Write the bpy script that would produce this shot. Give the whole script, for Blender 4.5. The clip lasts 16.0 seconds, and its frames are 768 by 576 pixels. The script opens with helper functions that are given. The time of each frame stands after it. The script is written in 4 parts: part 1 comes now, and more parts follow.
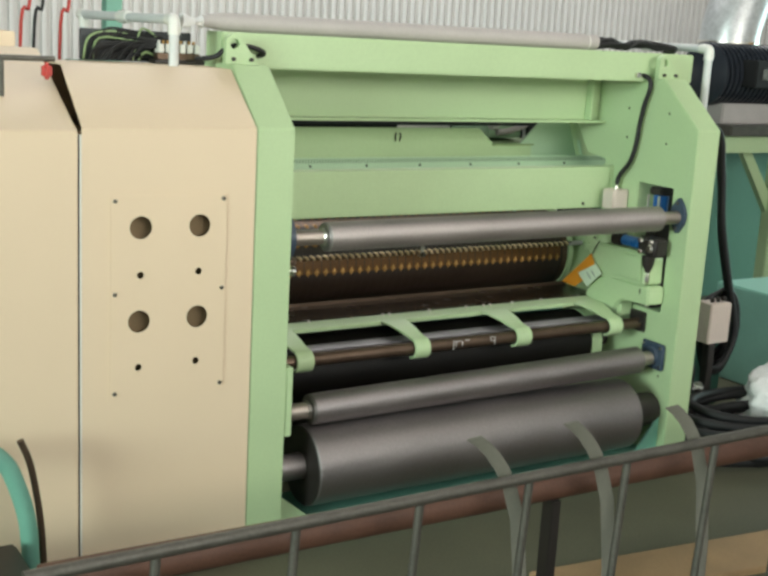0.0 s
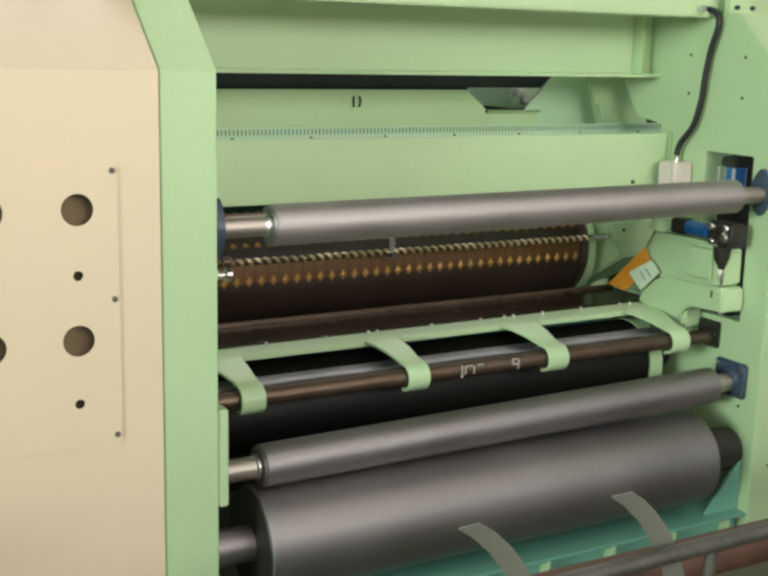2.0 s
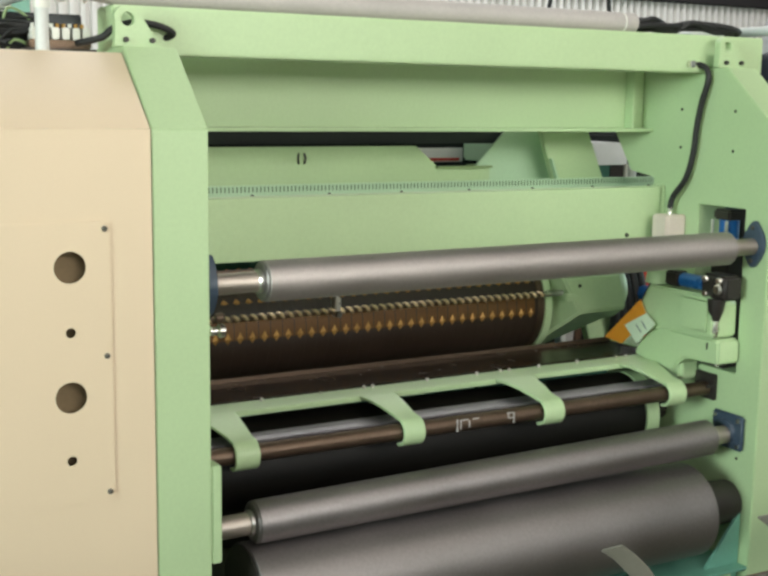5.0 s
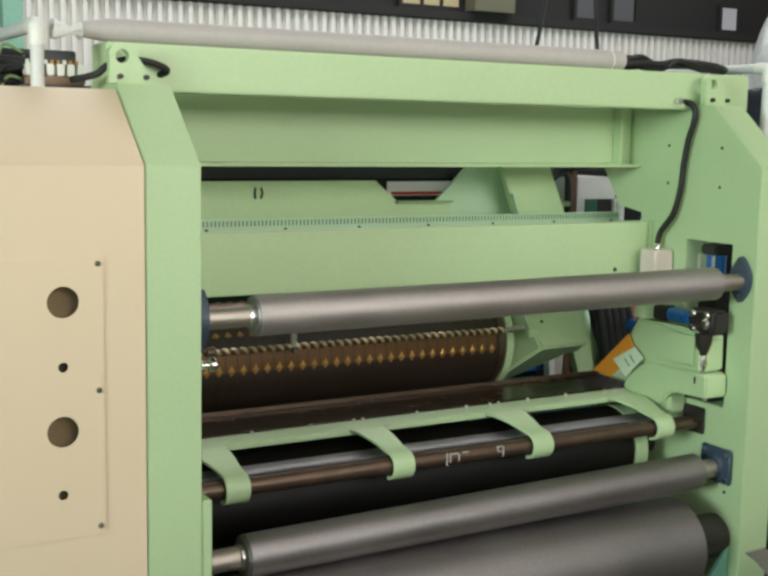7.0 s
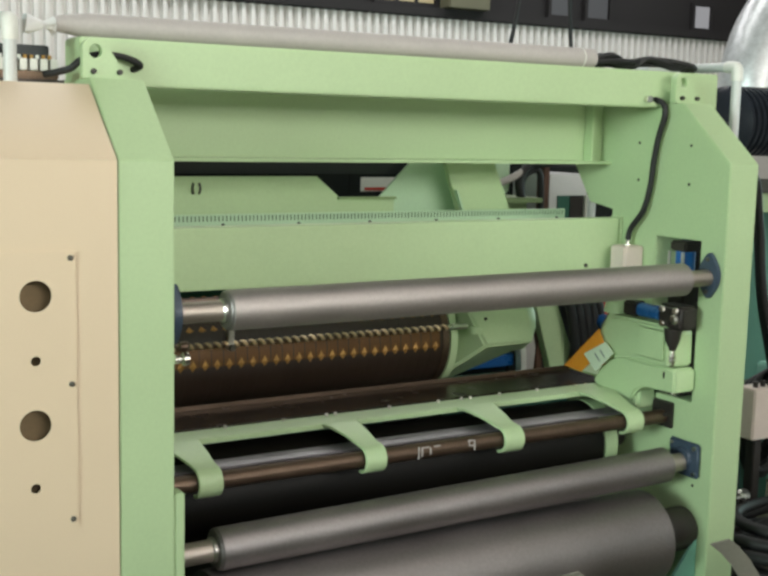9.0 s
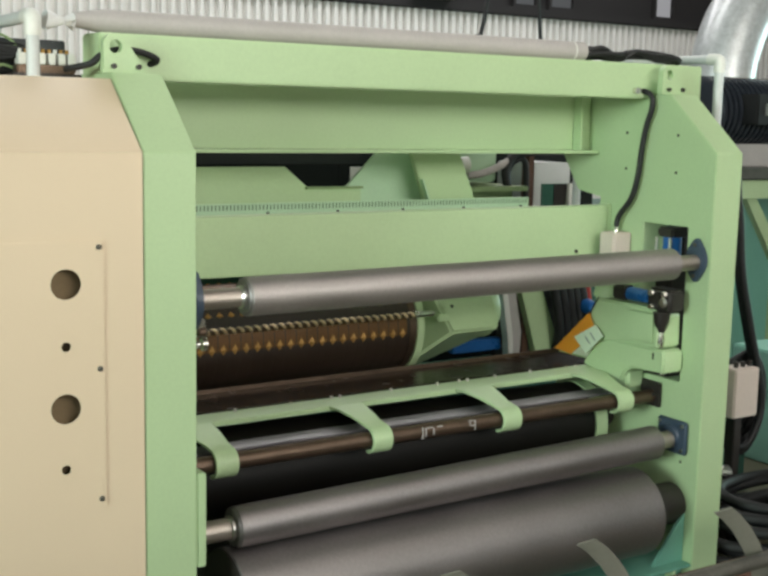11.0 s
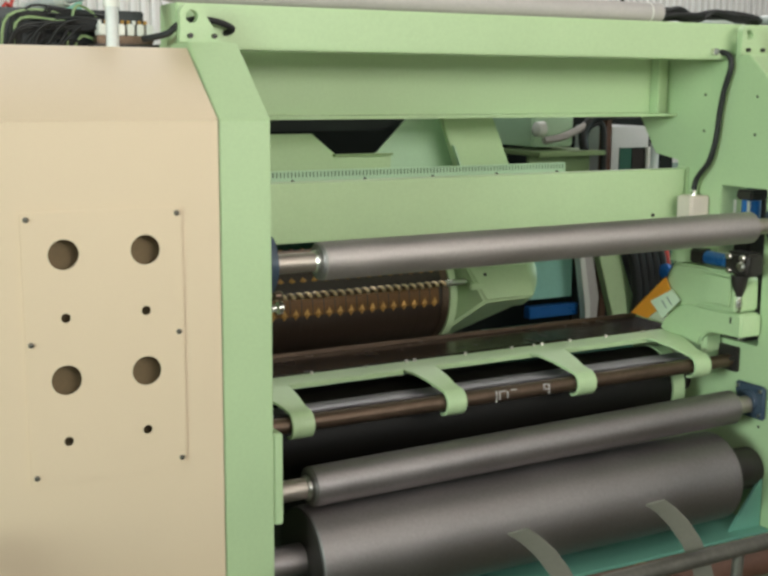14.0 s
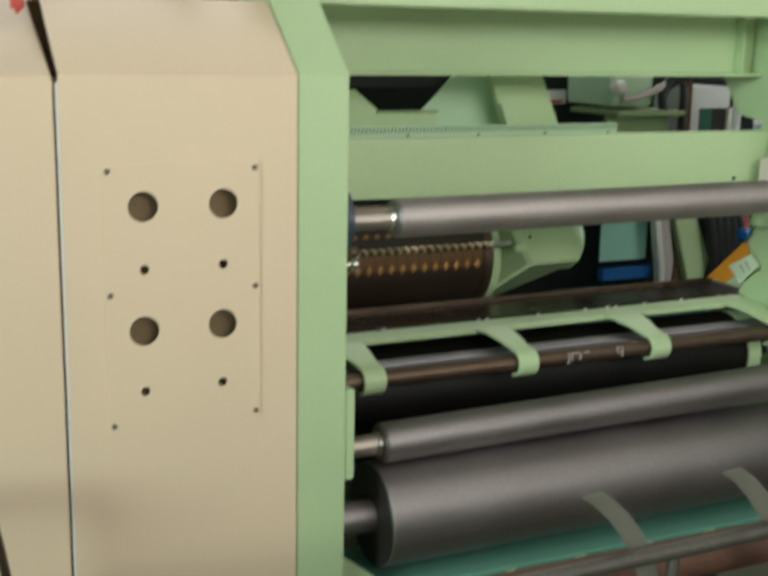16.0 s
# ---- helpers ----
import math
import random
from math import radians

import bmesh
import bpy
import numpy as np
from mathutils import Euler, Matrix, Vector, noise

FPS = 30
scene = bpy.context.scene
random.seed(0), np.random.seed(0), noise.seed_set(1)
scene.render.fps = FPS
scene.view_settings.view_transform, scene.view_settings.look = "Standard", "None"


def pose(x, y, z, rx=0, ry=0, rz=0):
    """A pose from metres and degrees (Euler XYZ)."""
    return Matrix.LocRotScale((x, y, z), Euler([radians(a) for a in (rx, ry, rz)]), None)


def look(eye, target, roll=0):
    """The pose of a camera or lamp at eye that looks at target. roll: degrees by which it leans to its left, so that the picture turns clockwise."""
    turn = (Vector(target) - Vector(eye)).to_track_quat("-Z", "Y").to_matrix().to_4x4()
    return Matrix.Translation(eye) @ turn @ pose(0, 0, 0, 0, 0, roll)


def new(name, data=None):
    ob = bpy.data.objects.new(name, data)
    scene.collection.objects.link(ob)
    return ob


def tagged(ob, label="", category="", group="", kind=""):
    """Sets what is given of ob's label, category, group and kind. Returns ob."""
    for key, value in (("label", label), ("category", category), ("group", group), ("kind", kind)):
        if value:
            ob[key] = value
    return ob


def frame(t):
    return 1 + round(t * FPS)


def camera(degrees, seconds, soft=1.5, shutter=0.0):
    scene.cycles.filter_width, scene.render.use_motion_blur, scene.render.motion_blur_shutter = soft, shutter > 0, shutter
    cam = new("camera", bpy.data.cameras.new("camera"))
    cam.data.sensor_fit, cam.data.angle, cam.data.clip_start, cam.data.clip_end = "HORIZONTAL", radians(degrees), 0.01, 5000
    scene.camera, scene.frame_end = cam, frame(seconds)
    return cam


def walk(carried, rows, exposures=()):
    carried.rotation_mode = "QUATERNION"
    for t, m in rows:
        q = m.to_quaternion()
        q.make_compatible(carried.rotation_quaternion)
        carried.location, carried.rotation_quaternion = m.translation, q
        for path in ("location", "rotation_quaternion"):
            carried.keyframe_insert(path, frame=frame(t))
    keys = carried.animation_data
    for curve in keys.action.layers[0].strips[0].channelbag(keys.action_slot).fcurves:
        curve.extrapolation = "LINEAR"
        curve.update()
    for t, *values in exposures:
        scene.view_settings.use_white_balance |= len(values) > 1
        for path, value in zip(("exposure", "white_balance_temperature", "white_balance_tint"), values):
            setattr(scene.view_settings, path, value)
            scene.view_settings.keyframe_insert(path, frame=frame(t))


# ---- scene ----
cam = camera(36.4, 16.0, soft=2.9, shutter=0.5)
PATH = [
    (0, (-1.977, -3.915, 2.09), (-0.956, -2.25, 1.659), 3.18),
    (0.5, (-1.974, -3.918, 2.088), (-0.952, -2.26, 1.633), 3.2),
    (0.8, (-1.655, -3.57, 1.985), (-0.67, -1.875, 1.548), 2.5),
    (1, (-1.445, -3.305, 1.923), (-0.4925, -1.598, 1.5), 2.13),
    (1.2, (-1.225, -3.05, 1.845), (-0.286, -1.326, 1.436), 1.65),
    (1.5, (-1.098, -2.913, 1.787), (-0.155, -1.193, 1.396), 1.2),
    (2, (-1.106, -2.922, 1.788), (-0.156, -1.209, 1.38), 1.4),
    (2.5, (-1.108, -2.922, 1.789), (-0.178, -1.196, 1.393), 1.3),
    (3, (-1.092, -2.936, 1.794), (-0.154, -1.213, 1.404), 1.2),
    (3.5, (-1.079, -2.938, 1.788), (-0.152, -1.211, 1.392), 1.0),
    (4, (-1.07, -2.946, 1.792), (-0.146, -1.211, 1.423), 0.8),
    (4.5, (-1.072, -2.952, 1.789), (-0.137, -1.217, 1.451), 0.7),
    (7, (-1.094, -2.976, 1.812), (-0.129, -1.245, 1.546), 1.1),
    (7.5, (-1.089, -2.976, 1.812), (-0.117, -1.247, 1.554), 0.8),
    (8, (-1.094, -2.98, 1.812), (-0.094, -1.27, 1.536), 1.4),
    (8.5, (-1.101, -2.98, 1.811), (-0.096, -1.273, 1.531), 1.4),
    (9, (-1.1, -3.003, 1.813), (-0.098, -1.294, 1.541), 1.4),
    (11.3, (-1.323, -3.057, 1.823), (-0.244, -1.402, 1.518), 0.8),
    (11.5, (-1.327, -3.068, 1.816), (-0.243, -1.417, 1.498), 0.3),
    (12, (-1.306, -3.072, 1.817), (-0.254, -1.401, 1.496), 0.9),
    (12.5, (-1.302, -3.078, 1.821), (-0.286, -1.379, 1.537), 0.9),
    (13, (-1.295, -3.089, 1.818), (-0.296, -1.381, 1.524), 0.7),
    (13.5, (-1.294, -3.09, 1.818), (-0.316, -1.375, 1.497), 0.3),
    (14, (-1.299, -3.094, 1.818), (-0.364, -1.36, 1.471), 0.4),
    (14.5, (-1.306, -3.093, 1.817), (-0.392, -1.342, 1.507), 0.5),
    (15, (-1.302, -3.087, 1.818), (-0.393, -1.333, 1.502), 0.4),
    (15.5, (-1.299, -3.082, 1.819), (-0.424, -1.315, 1.485), 0.1),
    (15.7, (-1.304, -3.087, 1.801), (-0.435, -1.318, 1.463), -0.0),
    (16, (-1.319, -3.07, 1.819), (-0.49, -1.3, 1.398), 1.1),
]
walk(cam, [(t, look(eye, target, roll)) for t, eye, target, roll in PATH],
     exposures=[(0.0, -0.17), (2.0, -0.09), (4.5, -0.07), (7.0, -0.27), (14.5, -0.25), (15.5, -0.34), (16.0, -0.44)])

# ---- world and light ----
world = bpy.data.worlds.new("sky")
scene.world = world
world.use_nodes = True
wn = world.node_tree.nodes
sky = wn.new("ShaderNodeTexSky")
sky.sky_type, sky.sun_disc, sky.sun_elevation, sky.sun_rotation = "NISHITA", False, radians(50), radians(200)
world.node_tree.links.new(sky.outputs[0], wn["Background"].inputs[0])
wn["Background"].inputs[1].default_value = 0.12


def area(name, eye, target, w, h, power, color, spread=180):
    """An unseen area lamp that stands in for daylight in the hall."""
    lamp = bpy.data.lights.new(name, "AREA")
    lamp.shape, lamp.size, lamp.size_y, lamp.energy, lamp.color = "RECTANGLE", w, h, power, color
    lamp.spread = radians(spread)
    ob = new(name, lamp)
    ob.matrix_world = look(eye, target)
    return ob


# Unseen gate and west openings, assumed from the way the machine is lit.
area("gate_daylight", (1.5, -8.7, 4.0), (1.2, 0.0, 5.6), 7.0, 2.2, 275, (1.0, 0.97, 0.86), 96)
area("west_daylight", (-12.6, -5.2, 3.6), (2.0, 0.3, 1.9), 4.4, 2.8, 1500, (0.82, 1.0, 0.90))
# Added fill lamps; the roof and the east wall have no openings.
area("rear_roof_fill", (8.0, 9.5, 7.6), (8.0, 10.5, 0.0), 16.0, 2.5, 900, (1.0, 0.98, 0.96))
area("roof_fill", (1.7, -3.6, 5.6), (1.5, -0.3, 1.3), 8.0, 2.0, 120, (1.0, 0.94, 0.84))
area("mid_roof_fill", (2.8, 4.6, 7.7), (2.3, 1.6, 1.0), 8.0, 1.5, 260, (1.0, 1.0, 0.95))
area("side_fill", (16.5, 1.5, 3.0), (2.0, 0.5, 1.0), 6.0, 4.0, 700, (0.72, 1.0, 0.95))


# ---- materials ----
def material(name, color, rough=0.5, metal=0.0, vary=0.06, scale=6.0, bump=0.02, fine=90.0, other=None, spread=0.5):
    """A painted, metal or mineral surface with blotches, fine grain and a slight relief."""
    m = bpy.data.materials.new(name)
    m.use_nodes = True
    nt = m.node_tree
    n, l = nt.nodes, nt.links
    b = n["Principled BSDF"]
    co = n.new("ShaderNodeTexCoord")
    big, small = n.new("ShaderNodeTexNoise"), n.new("ShaderNodeTexNoise")
    big.inputs["Scale"].default_value, small.inputs["Scale"].default_value = scale, fine
    big.inputs["Detail"].default_value, small.inputs["Detail"].default_value = 5, 3
    for t in (big, small):
        l.new(co.outputs["Object"], t.inputs["Vector"])
    ramp = n.new("ShaderNodeValToRGB")
    dark = other or tuple(c * (1 - 2.2 * vary) for c in color)
    ramp.color_ramp.elements[0].color = (*dark, 1)
    ramp.color_ramp.elements[1].color = (*color, 1)
    ramp.color_ramp.elements[0].position, ramp.color_ramp.elements[1].position = 0.5 - spread / 2, 0.5 + spread / 2
    l.new(big.outputs[0], ramp.inputs[0])
    mix = n.new("ShaderNodeMix")
    mix.data_type, mix.blend_type = "RGBA", "MULTIPLY"
    mix.inputs[0].default_value = min(1.0, vary * 4)
    l.new(ramp.outputs[0], mix.inputs[6])
    l.new(small.outputs[0], mix.inputs[7])
    gain = n.new("ShaderNodeMix")
    gain.data_type, gain.blend_type, gain.clamp_result = "RGBA", "ADD", False
    gain.inputs[0].default_value = min(1.0, vary * 2)
    l.new(mix.outputs[2], gain.inputs[6])
    l.new(ramp.outputs[0], gain.inputs[7])
    l.new(gain.outputs[2], b.inputs["Base Color"])
    rr = n.new("ShaderNodeMapRange")
    rr.inputs[3].default_value, rr.inputs[4].default_value = max(0.03, rough - 0.08), min(1.0, rough + 0.08)
    l.new(big.outputs[0], rr.inputs[0])
    l.new(rr.outputs[0], b.inputs["Roughness"])
    b.inputs["Metallic"].default_value = metal
    if bump:
        bp = n.new("ShaderNodeBump")
        bp.inputs["Strength"].default_value, bp.inputs["Distance"].default_value = bump * 4, 0.004
        l.new(small.outputs[0], bp.inputs["Height"])
        l.new(bp.outputs[0], b.inputs["Normal"])
    return m


def glow(name, color, strength):
    m = bpy.data.materials.new(name)
    m.use_nodes = True
    b = m.node_tree.nodes["Principled BSDF"]
    b.inputs["Base Color"].default_value = (0.02, 0.02, 0.02, 1)
    b.inputs["Emission Color"].default_value = (*color, 1)
    b.inputs["Emission Strength"].default_value = strength
    return m


GREEN = material("green_enamel", (0.46, 0.60, 0.345), 0.42, vary=0.03, scale=2.5, bump=0.004)
TEAL = material("teal_enamel", (0.17, 0.40, 0.31), 0.42, vary=0.04, scale=3)
BEIGE = material("beige_powder_coat", (0.735, 0.585, 0.42), 0.5, vary=0.02, scale=1.5, bump=0.015, fine=260)
STEEL = material("ground_steel", (0.50, 0.455, 0.44), 0.56, 1.0, vary=0.05, scale=5, bump=0.0)
# Blotchy steel, darker than ground_steel to paint the shade on the lower rollers.
SHADEDSTEEL = material("worn_shaded_steel", (0.34, 0.31, 0.31), 0.5, 1.0, vary=0.07, scale=3.0, bump=0.0)
JOURNAL = material("turned_steel", (0.50, 0.44, 0.39), 0.5, 1.0, vary=0.04)
RUBBER = material("black_rubber_skin", (0.005, 0.004, 0.003), 0.5, vary=0.06)
RUBBER.node_tree.nodes["Principled BSDF"].inputs["Specular IOR Level"].default_value = 0.25
BRIGHT = material("bright_steel", (0.75, 0.72, 0.68), 0.28, 1.0, vary=0.03)
BRONZE = material("oiled_steel", (0.155, 0.105, 0.075), 0.42, 0.8, vary=0.12, scale=14)
DARK = material("black_rubber", (0.025, 0.02, 0.018), 0.45, vary=0.08)
BROWN = material("brown_roller_skin", (0.036, 0.022, 0.015), 0.42, vary=0.1, scale=9)
BRASS = material("brass", (0.50, 0.27, 0.07), 0.42, 0.45, vary=0.12, scale=20)
BLUEGREY = material("blue_grey_casting", (0.05, 0.075, 0.115), 0.45, vary=0.08)
BLUE = material("blue_anodised", (0.02, 0.14, 0.45), 0.3, 0.2, vary=0.06)
WHITE = material("white_plastic", (0.75, 0.74, 0.70), 0.4, vary=0.03)
GREY = material("grey_plastic_film", (0.46, 0.42, 0.41), 0.55, vary=0.05, scale=8)
BLACK = material("black_hose", (0.010, 0.010, 0.011), 0.6, vary=0.05)
YELLOW = material("yellow_paint", (0.80, 0.42, 0.02), 0.45, vary=0.05)
PINK = material("pale_pink_plastic", (0.68, 0.58, 0.52), 0.45, vary=0.03)
RED = material("red_plastic", (0.5, 0.04, 0.03), 0.4, vary=0.05)
RUST = material("rusty_pipe", (0.13, 0.06, 0.038), 0.6, 0.1, vary=0.15, scale=10)
WORN = material("worn_grey_steel", (0.15, 0.14, 0.12), 0.5, 0.6, vary=0.15, scale=16, bump=0.03)
WEB = material("grey_webbing", (0.17, 0.16, 0.13), 0.7, vary=0.06, bump=0.04)
ALU = material("aluminium_foil_duct", (0.66, 0.67, 0.70), 0.35, 0.35, vary=0.1, scale=25, bump=0.08, fine=40)
CONCRETE = material("concrete", (0.135, 0.132, 0.085), 0.8, vary=0.12, scale=1.6, bump=0.05)
SHEET = material("corrugated_sheet", (0.74, 0.72, 0.70), 0.5, 0.0, vary=0.05, scale=0.8)
SHEDDARK = material("dark_shed_wall", (0.014, 0.012, 0.013), 0.8, vary=0.1, scale=0.7)
PANE = glow("daylit_pane", (1.0, 0.97, 0.88), 1.6)
PANE_DIM = glow("yellowed_pane", (0.95, 0.80, 0.42), 0.5)
PANE_GREY = glow("grey_pane", (0.75, 0.75, 0.78), 0.45)
PANE_FAINT = glow("faint_pane", (0.5, 0.5, 0.55), 0.12)
PAPER = material("tag_paper", (0.62, 0.72, 0.55), 0.7, vary=0.04)
SHADEGREEN = material("shade_dark_sheet", (0.005, 0.008, 0.007), 0.95, vary=0.1)
TRAYSTEEL = material("oily_brown_steel", (0.028, 0.018, 0.012), 0.25, 0.5, vary=0.15, scale=12)
ORANGE = material("orange_card", (0.70, 0.27, 0.02), 0.6, vary=0.04)
INSIDE = material("unlit_beige", (0.24, 0.165, 0.085), 0.7, vary=0.06)
PALE = material("pale_grey_paint", (0.62, 0.63, 0.63), 0.4, vary=0.04)
OLIVE = material("olive_green_paint", (0.26, 0.36, 0.17), 0.5, vary=0.05)
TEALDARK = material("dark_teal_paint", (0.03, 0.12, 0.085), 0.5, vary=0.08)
SKYTEAL = material("light_teal_paint", (0.34, 0.66, 0.56), 0.4, vary=0.04)
SKYGREEN = material("light_green_enamel", (0.46, 0.64, 0.44), 0.42, vary=0.03)
SACK = material("white_film", (0.80, 0.80, 0.80), 0.35, vary=0.04, bump=0.1, fine=60)
BRASSROD = material("brass_rod", (0.90, 0.68, 0.40), 0.33, 0.5, vary=0.1, scale=30)
BRASSGLOSS = material("brass_gloss_brown", (0.17, 0.078, 0.022), 0.42, 0.35, vary=0.12, scale=15)
INK = material("ruler_ink", (0.11, 0.16, 0.10), 0.6, vary=0.05)
DARKFILL = material("dark_fill", (0.03, 0.035, 0.04), 0.4, 0.3, vary=0.08)
LILAC = material("lilac_sheen", (0.30, 0.28, 0.30), 0.5, 0.6, vary=0.12, scale=7)
MOTOR = material("blue_black_enamel", (0.028, 0.032, 0.042), 0.22, vary=0.1, scale=8)
CARD = material("brown_cardboard", (0.42, 0.27, 0.14), 0.75, vary=0.08)


# ---- builders ----
def box(bm, x0, x1, y0, y1, z0, z1):
    v = [bm.verts.new((x, y, z)) for x in (x0, x1) for y in (y0, y1) for z in (z0, z1)]
    for f in ((0, 1, 3, 2), (4, 6, 7, 5), (0, 4, 5, 1), (2, 3, 7, 6), (0, 2, 6, 4), (1, 5, 7, 3)):
        bm.faces.new([v[i] for i in f])
    return bm


def prism(bm, poly, x0, x1):
    """A solid between x0 and x1 with the outline poly of (y, z)."""
    a = [bm.verts.new((x0, y, z)) for y, z in poly]
    b = [bm.verts.new((x1, y, z)) for y, z in poly]
    bm.faces.new(a), bm.faces.new(b[::-1])
    for i in range(len(poly)):
        j = (i + 1) % len(poly)
        bm.faces.new((a[i], b[i], b[j], a[j]))
    return bm


def slab(bm, poly, h, m):
    """A solid with the outline poly of (u, v), from w = 0 to w = h, set by the pose m."""
    a = [bm.verts.new(m @ Vector((u, v, 0))) for u, v in poly]
    b = [bm.verts.new(m @ Vector((u, v, h))) for u, v in poly]
    bm.faces.new(a[::-1]), bm.faces.new(b)
    for i in range(len(poly)):
        j = (i + 1) % len(poly)
        bm.faces.new((a[i], a[j], b[j], b[i]))
    return bm


def lathe(bm, profile, p, axis="x", seg=48):
    """A turned solid round the axis through p; profile: (along, radius) from end to end."""
    rings = []
    for s, r in profile:
        ring = []
        for k in range(seg):
            a = 2 * math.pi * k / seg
            c, d = r * math.cos(a), r * math.sin(a)
            q = {"x": (s, c, d), "y": (d, s, c), "z": (c, d, s)}[axis]
            ring.append(bm.verts.new(Vector(p) + Vector(q)))
        rings.append(ring)
    for a, b in zip(rings, rings[1:]):
        for k in range(seg):
            bm.faces.new((a[k], a[(k + 1) % seg], b[(k + 1) % seg], b[k]))
    bm.faces.new(rings[0][::-1]), bm.faces.new(rings[-1])
    return bm


def tube(bm, pts, r, seg=12, steps=6):
    """A round rod or hose along a smooth line through pts."""
    P = [Vector(p) for p in pts]
    line = []
    for i in range(len(P) - 1):
        a, b, c, d = P[max(i - 1, 0)], P[i], P[i + 1], P[min(i + 2, len(P) - 1)]
        n = steps if len(P) > 2 else 1
        for k in range(n):
            t = k / n
            line.append(0.5 * ((2 * b) + (c - a) * t + (2 * a - 5 * b + 4 * c - d) * t * t + (3 * b - a - 3 * c + d) * t ** 3))
    line.append(P[-1])
    side, rings = None, []
    for i, q in enumerate(line):
        way = (line[min(i + 1, len(line) - 1)] - line[max(i - 1, 0)]).normalized()
        side = (side - way * side.dot(way)).normalized() if side else way.orthogonal().normalized()
        up = way.cross(side)
        rings.append([bm.verts.new(q + r * (math.cos(2 * math.pi * k / seg) * side + math.sin(2 * math.pi * k / seg) * up)) for k in range(seg)])
    for a, b in zip(rings, rings[1:]):
        for k in range(seg):
            bm.faces.new((a[k], a[(k + 1) % seg], b[(k + 1) % seg], b[k]))
    bm.faces.new(rings[0][::-1]), bm.faces.new(rings[-1])
    return bm


def holed(bm, x0, x1, z0, z1, holes, y0, y1, seg=32):
    """An upright sheet between y0 (front) and y1 with round holes (x, z, r)."""
    loops = [[(x0, z0), (x1, z0), (x1, z1), (x0, z1)]]
    loops += [[(x + r * math.cos(2 * math.pi * k / seg), z + r * math.sin(2 * math.pi * k / seg)) for k in range(seg)] for x, z, r in holes]
    edges = []
    for loop in loops:
        vs = [bm.verts.new((x, y0, z)) for x, z in loop]
        edges += [bm.edges.new((vs[i], vs[(i + 1) % len(vs)])) for i in range(len(vs))]
    faces = [g for g in bmesh.ops.triangle_fill(bm, use_beauty=True, use_dissolve=False, edges=edges)["geom"] if isinstance(g, bmesh.types.BMFace)]
    moved = bmesh.ops.extrude_face_region(bm, geom=faces)["geom"]
    bmesh.ops.translate(bm, verts=[g for g in moved if isinstance(g, bmesh.types.BMVert)], vec=(0, y1 - y0, 0))
    return bm


def bevelled(bm, w=0.004, seg=2, angle=40):
    bmesh.ops.recalc_face_normals(bm, faces=bm.faces)
    edges = [e for e in bm.edges if len(e.link_faces) == 2 and e.calc_face_angle(0) > radians(angle)]
    bmesh.ops.bevel(bm, geom=edges, offset=w, segments=seg, affect="EDGES", clamp_overlap=True)
    return bm


def part(name, bm, mat, parent=None, label="", smooth=40):
    """Links a bmesh as one mesh object, under a thing or a part where one is given."""
    bmesh.ops.recalc_face_normals(bm, faces=bm.faces)
    for f in bm.faces:
        f.smooth = True
    for e in bm.edges:
        e.smooth = len(e.link_faces) == 2 and e.calc_face_angle(0) < radians(smooth)
    me = bpy.data.meshes.new(name)
    bm.to_mesh(me)
    bm.free()
    me.materials.append(mat)
    ob = new(name, me)
    if parent:
        ob.parent = parent
    if label:
        tagged(ob, label)
    return ob


def bm_():
    return bmesh.new()


def thing(name, label, category, group="", at=(0, 0, 0)):
    ob = new(name)
    ob.location = at
    ob.empty_display_size = 0.05
    return tagged(ob, label, category, group)


W = 2.087      # clear width between the side plates
TP = 0.153     # thickness of a side plate


# ---- the hall ----
def hall():
    f = part("floor", box(bm_(), -14, 24, -9, 16, -0.2, 0.0), CONCRETE)
    tagged(f, "grey worn concrete workshop floor", "floor", kind="structure")
    # corrugated lower part of the far wall
    bm = bm_()
    pitch, y = 0.148, 13.0
    x, prof = -14.0, []
    while x < 24:
        prof += [(x, y), (x + 0.055, y), (x + 0.072, y - 0.08), (x + 0.128, y - 0.08)]
        x += pitch
    lo = [bm.verts.new((a, b, 0)) for a, b in prof]
    hi = [bm.verts.new((a, b, 3.55)) for a, b in prof]
    for i in range(len(prof) - 1):
        bm.faces.new((lo[i], lo[i + 1], hi[i + 1], hi[i]))
    tagged(part("wall_north", bm, SHEET, smooth=10), "pale grey corrugated steel sheet wall", "wall", kind="structure")
    tagged(part("wall_north_upper", box(bm_(), -14, 24, 13.1, 13.4, 3.5, 8), SHEDDARK), "dark upper wall of the shed", "wall", kind="structure")
    bm = box(bm_(), -14.3, -14, -4.0, 13.4, 0, 8)
    box(bm, -14.3, -14, -9, -4.0, 5.4, 8)
    tagged(part("wall_west", bm, SHEET), "pale sheet side wall", "wall", kind="structure")
    tagged(part("wall_east", box(bm_(), 24, 24.3, -9, 13.4, 0, 8), SHEET), "pale sheet side wall", "wall", kind="structure")
    bm = box(bm_(), -14, -3, -9.3, -9, 0, 8)
    box(bm, 6.0, 24, -9.3, -9, 0, 8), box(bm, -3, 6.0, -9.3, -9, 5.2, 8)
    tagged(part("wall_south", bm, SHEET), "pale sheet wall with a wide open gate", "wall", kind="structure")
    tagged(part("ceiling", box(bm_(), -14.3, 24.3, -9.3, 13.4, 8.0, 8.2), SHEDDARK), "dark shed roof", "ceiling", kind="structure")


